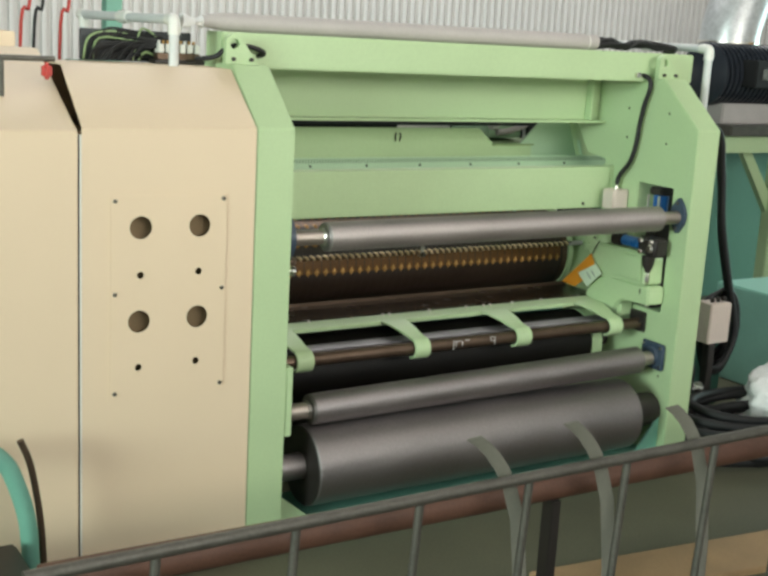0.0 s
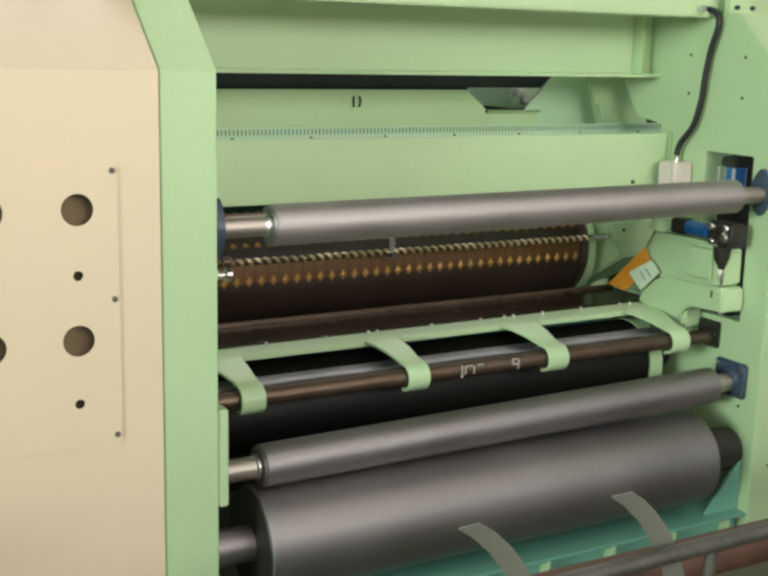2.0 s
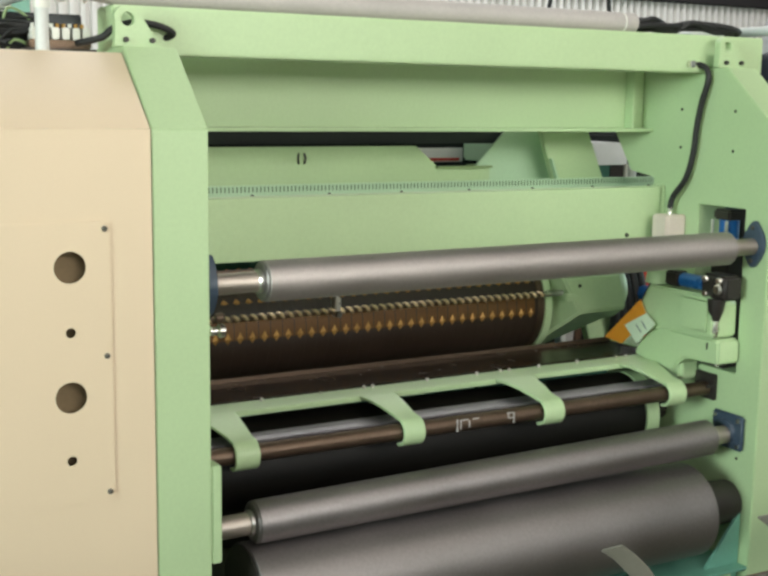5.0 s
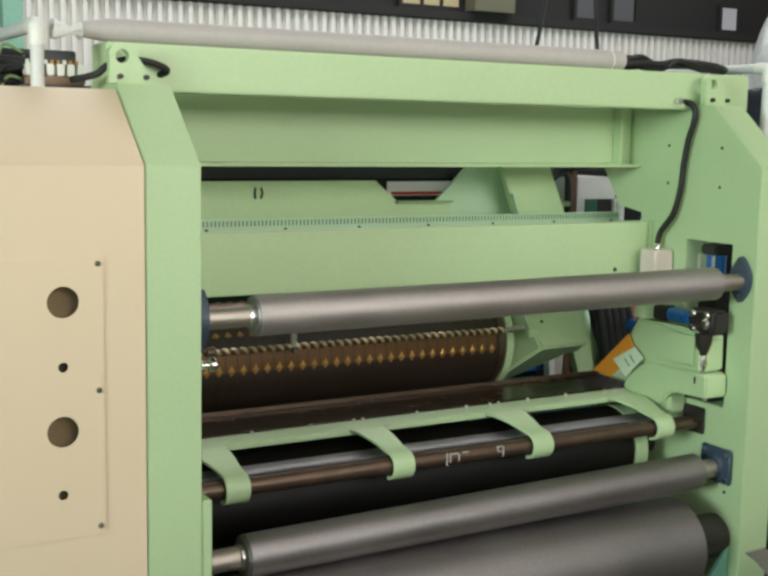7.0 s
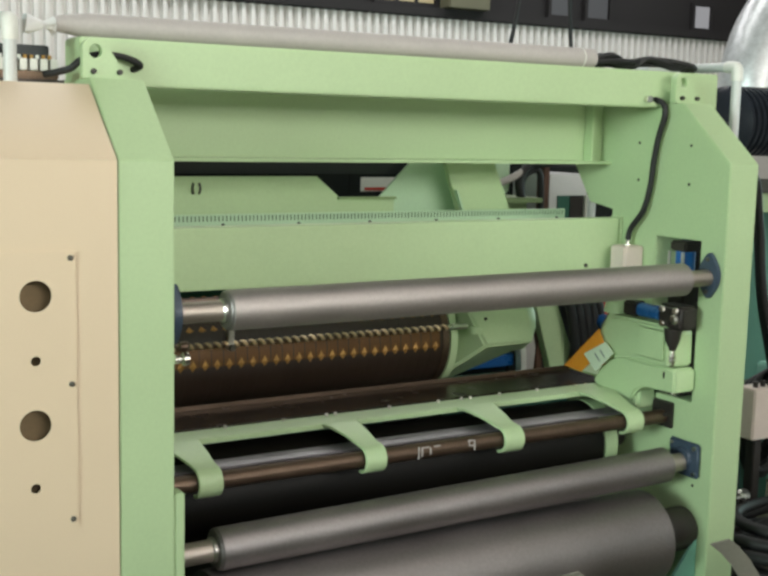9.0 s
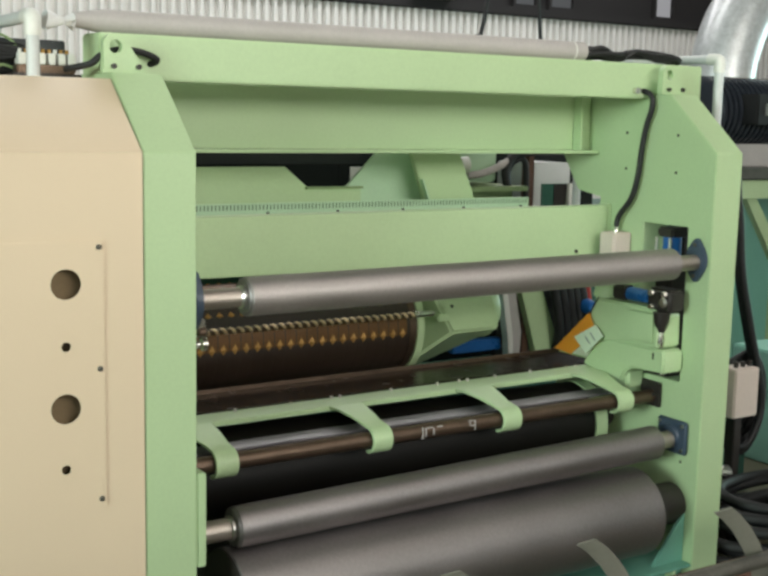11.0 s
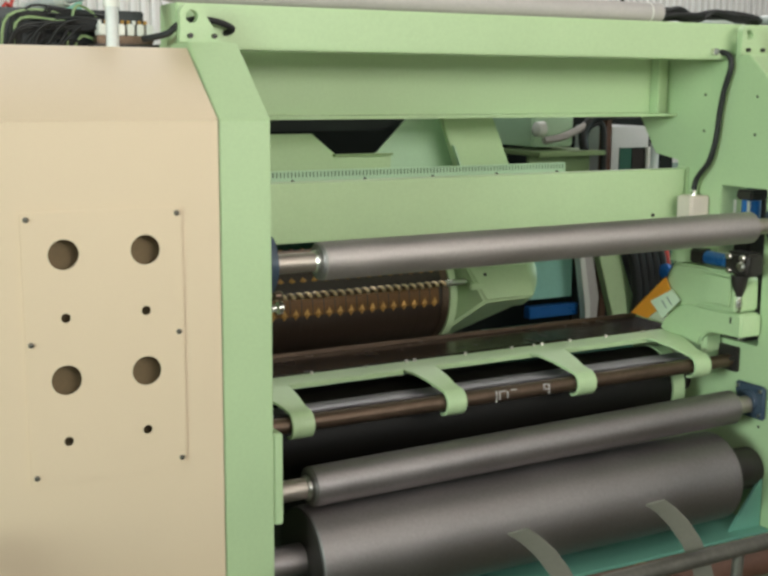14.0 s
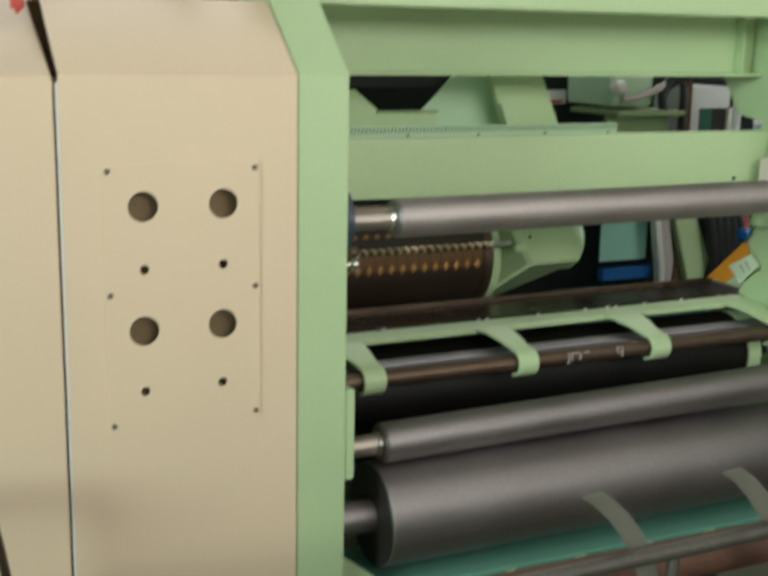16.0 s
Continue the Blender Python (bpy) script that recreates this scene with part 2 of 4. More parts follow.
hall()


def window(x0, x1, z0, z1, panes, mat):
    """A window in the dark upper wall, with its bars and panes."""
    t = thing("shed_window", "daylit shed window in a dark wall", "window", "windows of the far wall", at=(x0, 13.05, z0))
    w, h = x1 - x0, z1 - z0
    bm = bm_()
    for a, b, c, d in ((-0.06, w + 0.06, -0.06, 0), (-0.06, w + 0.06, h, h + 0.06), (-0.06, 0, 0, h), (w, w + 0.06, 0, h)):
        box(bm, a, b, -0.04, 0.04, c, d)
    for k in range(1, panes):
        box(bm, w * k / panes - 0.025, w * k / panes + 0.025, -0.04, 0.04, 0, h)
    part("window_frame", bm, SHEDDARK, t)
    for k in range(panes):
        part("pane", box(bm_(), w * k / panes + 0.026, w * (k + 1) / panes - 0.026, -0.005, 0.0, 0.0, h), mat, t)
    return t


window(4.71, 6.40, 3.74, 4.7, 2, PANE)
window(8.05, 9.12, 3.78, 4.4, 3, PANE_DIM)
window(14.74, 15.15, 3.76, 4.15, 1, PANE_GREY)
window(11.43, 11.87, 3.77, 4.3, 1, PANE_FAINT)
window(12.22, 12.71, 3.77, 4.3, 1, PANE_FAINT)
tagged(part("wall_column", bevelled(box(bm_(), 9.18, 9.95, 12.7, 13.0, 3.71, 8), 0.01), CONCRETE), "grey concrete column of the shed", "column", kind="structure")
tagged(part("wall_beam", bevelled(box(bm_(), -14, 24, 12.85, 13.05, 3.56, 3.70), 0.01), SHEDDARK), "dark steel beam above the corrugated sheet", "beam", kind="structure")


# ---- the machine frame ----
frame_thing = thing("converting_machine", "pale green painted steel frame of a roller machine", "machine")
CHAMFER = ((0.0, 1.712), (0.25, 1.93))


def side_plates():
    bm = prism(bm_(), [(0, 0.03), (0.62, 0.03), (0.62, 1.93), CHAMFER[1], CHAMFER[0]], -TP, 0)
    part("side_plate", bevelled(bm, 0.003), GREEN, frame_thing)
    # the right plate is cut open round the air cylinders
    outer = [(0, 0.03), (0.85, 0.03), (0.85, 0.815), (0.62, 0.815), (0.62, 1.51), (0.76, 1.53), (0.88, 1.70), (0.88, 1.93), CHAMFER[1], CHAMFER[0]]
    inner = [(0.122, 0.815), (0.36, 0.815), (0.36, 1.425), (0.122, 1.425)]
    bm = bm_()
    edges = []
    for loop in (outer, inner):
        vs = [bm.verts.new((W, y, z)) for y, z in loop]
        edges += [bm.edges.new((vs[i], vs[(i + 1) % len(vs)])) for i in range(len(vs))]
    faces = [g for g in bmesh.ops.triangle_fill(bm, use_beauty=True, use_dissolve=False, edges=edges)["geom"] if isinstance(g, bmesh.types.BMFace)]
    moved = bmesh.ops.extrude_face_region(bm, geom=faces)["geom"]
    bmesh.ops.translate(bm, verts=[g for g in moved if isinstance(g, bmesh.types.BMVert)], vec=(0.142, 0, 0))
    part("side_plate", bevelled(bm, 0.003), GREEN, frame_thing)


side_plates()
part("edge_block", bevelled(box(bm_(), 0.001, 0.031, 0.0, 0.06, 0.50, 0.785)), GREEN, frame_thing)
part("top_beam", bevelled(box(bm_(), -0.150, 2.37, 0.36, 0.52, 1.914, 2.05), 0.005), GREEN, frame_thing)
up = part("upper_beam", bevelled(box(bm_(), 0, W - 0.001, 0.70, 0.72, 1.70, 1.93), 0.003), GREEN, frame_thing)
part("flange", bevelled(box(bm_(), 0, W - 0.001, 0.635, 0.699, 1.688, 1.700), 0.002), GREEN, up)
part("stiffener", bevelled(box(bm_(), 1.990, 2.002, 0.65, 0.699, 1.701, 1.93), 0.002), GREEN, up)
low = part("lower_beam", bevelled(box(bm_(), 0, W - 0.03, 0.54, 0.61, 1.272, 1.478), 0.004), GREEN, frame_thing)
part("end_rib", bevelled(box(bm_(), W - 0.028, W - 0.002, 0.545, 0.60, 1.272, 1.484), 0.003), GREEN, low)
part("screw", lathe(bm_(), [(0.532, 0.006), (0.539, 0.008)], (1.894, 0, 1.295), "y", 12), DARK, low)


def lug(x):
    """A lifting eye of plate steel on top of a side plate."""
    bm = bm_()
    pts = [(-0.05, 0.0), (-0.048, 0.075)]
    pts += [(-0.012 + 0.038 * math.cos(a), 0.078 + 0.036 * math.sin(a)) for a in [radians(170 - 16 * k) for k in range(9)]]
    pts += [(0.085, 0.0)]
    hole = [(-0.012 + 0.019 * math.cos(2 * math.pi * k / 20), 0.075 + 0.019 * math.sin(2 * math.pi * k / 20)) for k in range(20)]
    edges = []
    for loop in (pts, hole):
        vs = [bm.verts.new((u, 0.285, 1.931 + v)) for u, v in loop]
        edges += [bm.edges.new((vs[i], vs[(i + 1) % len(vs)])) for i in range(len(vs))]
    faces = [g for g in bmesh.ops.triangle_fill(bm, use_beauty=True, use_dissolve=False, edges=edges)["geom"] if isinstance(g, bmesh.types.BMFace)]
    moved = bmesh.ops.extrude_face_region(bm, geom=faces)["geom"]
    bmesh.ops.translate(bm, verts=[g for g in moved if isinstance(g, bmesh.types.BMVert)], vec=(0, 0.03, 0))
    bmesh.ops.translate(bm, verts=bm.verts, vec=(x, 0, 0))
    g = part("lifting_lug", bevelled(bm, 0.002), GREEN, frame_thing)
    for dx in (-0.02, 0.055):
        part("bolt", lathe(bm_(), [(0.272, 0.008), (0.285, 0.008)], (x + dx, 0, 1.95), "y", 6), DARK, g)


lug(-0.115)
lug(2.125)


def plate_holes():
    for y, z in ((0.478, 1.778), (0.20, 1.774), (0.475, 1.634), (0.201, 1.63), (0.09, 0.50), (0.17, 1.05)):
        part("tapped_hole", lathe(bm_(), [(W - 0.0015, 0.006), (W + 0.001, 0.006)], (0, y, z), "x", 10), DARK, frame_thing)


plate_holes()


def base_frame():
    b = part("base_ledge", bevelled(box(bm_(), 0.0, W - 0.002, 0.0, 0.34, 0.098, 0.11), 0.003), TEAL, frame_thing)
    part("web", box(bm_(), 0.0, W - 0.002, 0.05, 0.062, 0.0, 0.097), TEAL, b)
    for x in (0.08, 0.34, 0.62, 0.90, 1.18, 1.46, 1.74, 2.0):
        part("rib", box(bm_(), x - 0.006, x + 0.006, 0.004, 0.049, 0.0, 0.097), GREEN, b)
    bm = bm_()
    slab(bm, [(0, 0), (0.16, 0), (0, 0.13)], 0.012, Matrix.Translation((0.002, 0.06, 0.111)) @ pose(0, 0, 0, 90, 0, 0))
    part("gusset", bm, GREEN, b)
    bm = slab(bm_(), [(0, 0), (-0.16, 0), (0, 0.2)], 0.012, Matrix.Translation((W - 0.004, 0.06, 0.111)) @ pose(0, 0, 0, 90, 0, 0))
    part("gusset", bm, TEAL, b)
    for x0, x1 in ((-0.13, -0.03), (W + 0.02, W + 0.12)):
        part("foot", bevelled(box(bm_(), x0, x1, 0.03, 0.13, 0.0, 0.03), 0.004), DARK, frame_thing)
        part("foot", bevelled(box(bm_(), x0, x1, 0.45, 0.55, 0.0, 0.03), 0.004), DARK, frame_thing)


base_frame()


# ---- rollers ----
def roller(name, label, y, z, r, rj, x0, x1, mat=None, hub=None, hubr=0.0):
    t = thing(name, label, "roller", at=(0, y, z))
    m = mat or STEEL
    part("body", lathe(bm_(), [(x0, r - 0.006), (x0 + 0.005, r), (x1 - 0.005, r), (x1, r - 0.006)], (0, 0, 0), seg=80), m, t)
    for s, e in ((0.004, x0 - 0.001), (x1 + 0.001, W - 0.004)):
        part("journal", lathe(bm_(), [(s, rj), (e, rj)], (0, 0, 0), seg=32), hub or JOURNAL, t)
    if hubr:
        part("end_cap", lathe(bm_(), [(x0 - 0.004, r * 0.97), (x0 - 0.0005, r * 0.985)], (0, 0, 0), seg=64), DARK, t)
        part("hub", lathe(bm_(), [(x1 + 0.003, hubr), (W - 0.003, hubr * 0.95)], (0, 0, 0), seg=40), DARK, t)
    else:
        part("collar", lathe(bm_(), [(x0 - 0.006, r * 0.90), (x0 - 0.003, r * 0.96), (x0 - 0.0005, r * 0.975)], (0, 0, 0), seg=48), SHADEDSTEEL, t)
        part("shoulder", lathe(bm_(), [(x0 - 0.020, rj * 1.02), (x0 - 0.016, rj * 1.16), (x0 - 0.0065, rj * 1.16)], (0, 0, 0), seg=32), BRIGHT, t)
    return t


up_roll = roller("guide_roller", "satin grey steel guide roller between the side plates", 0.06, 1.296, 0.0585, 0.030, 0.178, 1.945)
up_roll.location.z -= 0.011
up_roll.rotation_euler = (0, radians(-0.33), 0)
low_roll = roller("guide_roller", "satin grey steel guide roller above the large drum", 0.13, 0.549, 0.065, 0.034, 0.177, 1.975, SHADEDSTEEL, JOURNAL)
low_roll.rotation_euler = (0, radians(-1.05), 0)
big_roll = roller("drum_roller", "large satin grey steel drum roller low in the frame", 0.125, 0.316, 0.170, 0.055, 0.148, 1.888, SHADEDSTEEL, SHADEDSTEEL, 0.085)
big_roll.rotation_euler = (0, radians(-0.3), 0)
dark_roll = roller("rubber_roller", "large black rubber roller behind the bracket shaft", 0.52, 0.60, 0.155, 0.05, 0.03, 1.89, RUBBER, DARK)
part("end_ring", lathe(bm_(), [(1.892, 0.158), (1.952, 0.158), (1.958, 0.10)], (0, 0, 0), seg=48), GREEN, dark_roll)


def flange_oval(x0, x1, y, z, parent):
    pts = []
    for k in range(36):
        a = 2 * math.pi * k / 36
        c, s_ = math.cos(a), math.sin(a)
        pts.append((y + 0.050 * c * (1 - 0.50 * s_ * s_), z + 0.084 * s_))
    f = part("bearing_flange", bevelled(prism(bm_(), pts, x0, x1), 0.003), BLUEGREY, parent)
    for dz in (-0.06, 0.06):
        part("bolt", lathe(bm_(), [(min(x0, x1) - 0.006, 0.008), (max(x0, x1) + 0.006, 0.008)], (0, y, z + dz), "x", 6), WORN, f)


fl = thing("bearing", "blue grey cast flange bearing bolted on the plate", "bearing", "flange bearings")
flange_oval(W - 0.022, W - 0.002, 0.06, 1.305, fl)
fl = thing("bearing", "blue grey cast flange bearing bolted on the plate", "bearing", "flange bearings")
flange_oval(0.002, 0.03, 0.06, 1.285, fl)


def flange_square(x0, x1, y, z, s):
    t = thing("bearing", "dark blue square flange bearing bolted on the plate", "bearing", "flange bearings")
    part("bearing_flange", bevelled(box(bm_(), x0, x1, y - s, y + s, z - s * 0.86, z + s * 0.86), 0.008, 3), BLUEGREY, t)
    part("ring", lathe(bm_(), [(x0 - 0.012, 0.04), (x0 + 0.001, 0.045)], (0, y, z), "x", 32), BLUEGREY, t)
    for a in (-1, 1):
        for b in (-1, 1):
            part("bolt", lathe(bm_(), [(x0 - 0.006, 0.008), (x0 + 0.002, 0.008)], (0, y + a * s * 0.75, z + b * s * 0.62), "x", 8), BRIGHT, t)


flange_square(W - 0.02, W - 0.002, 0.13, 0.60, 0.078)
flange_square(0.002, 0.03, 0.13, 0.566, 0.07)


# ---- bracket shaft, cross bar and tray ----
SY, SZ = 0.25, 0.735
shaft = thing("bracket_shaft", "brown oiled steel shaft carrying green hooked brackets", "shaft")
part("rod", lathe(bm_(), [(0.002, 0.027), (W + 0.02, 0.027)], (0, SY, SZ), "x", 40), BRONZE, shaft)


def chalk(x0, x1, z0, z1):
    """One stroke of chalk on the front of the shaft."""
    zm = (z0 + z1) / 2
    y = SY - math.sqrt(0.0272 ** 2 - min(abs(zm), 0.022) ** 2)
    part("chalk_mark", box(bm_(), x0, x1, y - 0.0015, y + 0.004, SZ + z0, SZ + z1), GREY, shaft)


for mark in ((0.958, 0.962, -0.012, 0.018), (0.962, 0.992, 0.014, 0.018), (0.992, 0.996, -0.010, 0.014), (0.945, 0.949, -0.020, 0.022), (1.010, 1.035, 0.014, 0.018),
             (1.150, 1.172, 0.016, 0.020), (1.150, 1.154, 0.002, 0.016), (1.154, 1.172, 0.000, 0.004), (1.172, 1.176, -0.016, 0.020)):
    chalk(*mark)


def bracket(x0, x1, u0, u1):
    """A strap from the cross bar that narrows and hooks over the shaft."""
    path = [(0.4545, 0.802), (0.41, 0.801), (0.35, 0.792), (0.285, 0.777)]
    path += [(SY + 0.037 * math.cos(radians(a)), SZ + 0.037 * math.sin(radians(a))) for a in range(85, 281, 15)]
    bm = bm_()
    rows = []
    n = len(path)
    for i, (y, z) in enumerate(path):
        a, b = path[max(i - 1, 0)], path[min(i + 1, n - 1)]
        w = Vector((b[0] - a[0], b[1] - a[1])).normalized()
        nn = Vector((w.y, -w.x)) * -0.010
        k = min(1.0, i / 3)
        xa, xb = u0 + (x0 - u0) * k, u1 + (x1 - u1) * k
        rows.append([bm.verts.new((xa, y, z)), bm.verts.new((xb, y, z)), bm.verts.new((xb, y - nn.x, z - nn.y)), bm.verts.new((xa, y - nn.x, z - nn.y))])
    for a, b in zip(rows, rows[1:]):
        for k in range(4):
            bm.faces.new((a[k], a[(k + 1) % 4], b[(k + 1) % 4], b[k]))
    bm.faces.new(rows[0]), bm.faces.new(rows[-1][::-1])
    part("bracket", bevelled(bm, 0.002, 1, 60), GREEN, shaft)


bracket(0.157, 0.236, 0.10, 0.25)
bracket(0.735, 0.814, 0.70, 0.83)
bracket(1.292, 1.377, 1.25, 1.41)
bracket(1.856, 1.938, 1.82, 1.99)
bar = part("cross_bar", bevelled(box(bm_(), 0.002, 2.0, 0.455, 0.565, 0.792, 0.811), 0.003), GREEN, shaft)
for x in (0.17, 0.382, 0.598, 0.765, 0.80, 1.021, 1.232, 1.335, 1.375, 1.51, 1.69, 1.88, 1.93):
    part("bolt", lathe(bm_(), [(0.811, 0.007), (0.820, 0.006)], (x, 0.548, 0), "z", 8), BRIGHT, bar)
tray = thing("tray", "dark brown oily steel tray behind the cross bar", "tray")
part("plate", bevelled(box(bm_(), 0.002, 2.06, 0.567, 0.84, 0.806, 0.816), 0.002), TRAYSTEEL, tray)
part("lip", bevelled(box(bm_(), 0.002, 2.06, 0.80, 0.81, 0.8165, 0.832), 0.002), BRONZE, tray)
for ob in (shaft, tray):
    ob.location.z, ob.rotation_euler = -0.010, (0, radians(-0.28), 0)
# Pale strip standing in for the sheen on the rubber roller.
slot_sheen = part("sheen_strip", bevelled(box(bm_(), 0.05, 1.98, 0.335, 0.42, 0.738, 0.746), 0.002), LILAC, shaft)
# Thin black block that stands in for the plate's shaded notch.
blk = thing("shaft_notch", "black patch standing for the shaded notch the shaft enters", "bearing")
part("block", bevelled(box(bm_(), W - 0.020, W - 0.002, 0.205, 0.31, 0.695, 0.795), 0.004), DARK, blk)
part("pin", lathe(bm_(), [(W - 0.04, 0.008), (W - 0.020, 0.008)], (0, 0.22, 0.75), "x", 10), DARK, blk)


# ---- right hand fittings ----
def castings():
    c = thing("swing_arm", "green cast swing arm with a rounded housing on the plate", "machine part")
    bm = prism(bm_(), [(0.52, 0.95), (0.52, 1.06), (0.47, 1.105), (0.33, 1.110), (0.16, 1.110), (0.128, 1.085), (0.125, 0.957), (0.30, 0.952), (0.42, 0.935)], 1.965, W - 0.003)
    part("housing", bevelled(bm, 0.009, 3, 12), GREEN, c)
    part("cover", bevelled(box(bm_(), 1.957, 1.9645, 0.15, 0.29, 0.975, 1.09), 0.006, 2), GREEN, c)
    bm = prism(bm_(), [(0.56, 0.82), (0.52, 0.885), (0.47, 0.93), (0.40, 0.951), (0.112, 0.951), (0.102, 0.935), (0.104, 0.862), (0.27, 0.855), (0.31, 0.83), (0.33, 0.79), (0.43, 0.785)], 1.975, W - 0.004)
    part("arm", bevelled(bm, 0.008, 3, 12), GREEN, c)
    part("neck", lathe(bm_(), [(1.11, 0.055), (1.15, 0.05), (1.16, 0.055), (1.17, 0.05)], (2.03, 0.49, 0), "z", 32), GREEN, c)
    part("slot", box(bm_(), 1.9735, 1.978, 0.155, 0.163, 0.91, 0.935), DARK, c)
    part("ear", bevelled(box(bm_(), 1.99, W - 0.004, 0.305, 0.345, 0.76, 0.84), 0.012, 3), GREEN, c)
    part("pin", lathe(bm_(), [(0.84, 0.008), (0.89, 0.008)], (2.03, 0.16, 0), "z", 12), BRIGHT, c)
    # tag
    t = thing("hanging_tag", "orange tag with a pale paper label hanging on the arm", "tag")
    q = [(0.50, 1.045), (0.705, 0.86), (0.60, 0.852), (0.455, 0.97)]
    part("card", prism(bm_(), q, 1.945, 1.948), ORANGE, t)
    part("paper", prism(bm_(), [(0.580, 0.930), (0.455, 1.0), (0.405, 0.962), (0.505, 0.873)], 1.9405, 1.9435), PAPER, t)
    for k in range(2):
        u = 0.05 + 0.03 * k
        part("print_bar", prism(bm_(), [(0.563 - u, 0.944 + 0.018 * k), (0.560 - u, 0.946 + 0.018 * k), (0.530 - u, 0.919 + 0.018 * k), (0.533 - u, 0.917 + 0.018 * k)], 1.9388, 1.9399), BLUEGREY, t)
    part("string", tube(bm_(), [(1.944, 0.49, 1.045), (1.95, 0.47, 1.09), (1.958, 0.46, 1.115)], 0.003, 6), BLACK, t)
    # air cylinders
    a = thing("air_cylinder", "blue pneumatic cylinder with black ends and a valve block", "cylinder", "air cylinders")
    part("barrel", lathe(bm_(), [(0.205, 0.027), (0.325, 0.027)], (2.0, 0, 1.145), "y", 32), BLUE, a)
    part("end_cap", bevelled(box(bm_(), 1.97, 2.03, 0.326, 0.40, 1.117, 1.175), 0.008), DARK, a)
    v = part("valve_block", bevelled(box(bm_(), 1.965, 2.05, 0.075, 0.204, 1.10, 1.19), 0.012, 3), DARK, a)
    for y, z, r in ((0.175, 1.172, 0.014), (0.105, 1.172, 0.013), (0.17, 1.118, 0.013), (0.11, 1.14, 0.019)):
        part("port", lathe(bm_(), [(1.953, r * 0.7), (1.959, r), (1.966, r)], (0, y, z), "x", 16), BRIGHT, v)
    part("clevis", lathe(bm_(), [(1.02, 0.014), (1.06, 0.028), (1.101, 0.034)], (1.985, 0.135, 0), "z", 24), DARK, a)
    part("rod_eye", lathe(bm_(), [(0.96, 0.010), (0.985, 0.016), (1.02, 0.012)], (1.985, 0.135, 0), "z", 16), BRIGHT, a)
    a = thing("air_cylinder", "upright blue pneumatic cylinder in the plate opening", "cylinder", "air cylinders")
    part("barrel", lathe(bm_(), [(1.275, 0.037), (1.372, 0.037)], (2.15, 0.26, 0), "z", 32), BLUE, a)
    part("end_cap", bevelled(box(bm_(), 2.105, 2.195, 0.217, 0.303, 1.373, 1.412), 0.008), DARK, a)
    part("end_cap", bevelled(box(bm_(), 2.105, 2.195, 0.217, 0.303, 1.13, 1.274), 0.008), DARK, a)
    for y in (0.224, 0.296):
        part("tie_rod", lathe(bm_(), [(1.275, 0.006), (1.372, 0.006)], (2.10, y, 0), "z", 8), BRIGHT, a)
    part("mount", bevelled(box(bm_(), 2.10, 2.20, 0.20, 0.34, 0.815, 1.128), 0.01), DARK, a)
    # junction box and its cable
    j = thing("junction_box", "pale pink plastic junction box with a black cable", "box")
    part("case", bevelled(box(bm_(), 1.99, W - 0.003, 0.420, 0.505, 1.278, 1.378), 0.006, 3), PINK, j)
    part("lid", bevelled(box(bm_(), 1.985, 1.9895, 0.425, 0.50, 1.283, 1.373), 0.002), PINK, j)
    part("gland", lathe(bm_(), [(1.372, 0.012), (1.39, 0.012), (1.395, 0.008), (1.41, 0.008)], (2.045, 0.472, 0), "z", 16), BRIGHT, j)
    pts = [(2.045, 0.472, 1.40), (2.05, 0.462, 1.446), (2.055, 0.404, 1.518), (2.06, 0.377, 1.615), (2.06, 0.366, 1.709), (2.06, 0.347, 1.803), (2.06, 0.319, 1.886), (2.06, 0.335, 1.93), (2.04, 0.37, 1.945), (2.0, 0.348, 1.943)]
    part("cable", tube(bm_(), pts, 0.0115, 12), BLACK, j)
    part("clip", bevelled(box(bm_(), 1.985, 2.012, 0.335, 0.358, 1.932, 1.954), 0.003), BRIGHT, j)
    # fittings at the near plate
    k = thing("pivot_fitting", "small brass and steel pivot fitting at the plate", "fitting")
    part("block", bevelled(box(bm_(), 0.003, 0.06, 0.15, 0.20, 1.115, 1.155), 0.006, 3), GREEN, k)
    part("pin", lathe(bm_(), [(0.06, 0.012), (0.085, 0.012), (0.09, 0.02), (0.105, 0.02)], (0, 0.175, 1.13), "x", 20), BRIGHT, k)
    part("stop", lathe(bm_(), [(0.003, 0.02), (0.04, 0.02)], (0, 0.175, 1.185), "x", 20), DARK, k)
    part("nut", lathe(bm_(), [(0.08, 0.012), (0.10, 0.016), (0.108, 0.010)], (0, 0.175, 1.168), "x", 16), BRONZE, k)


castings()


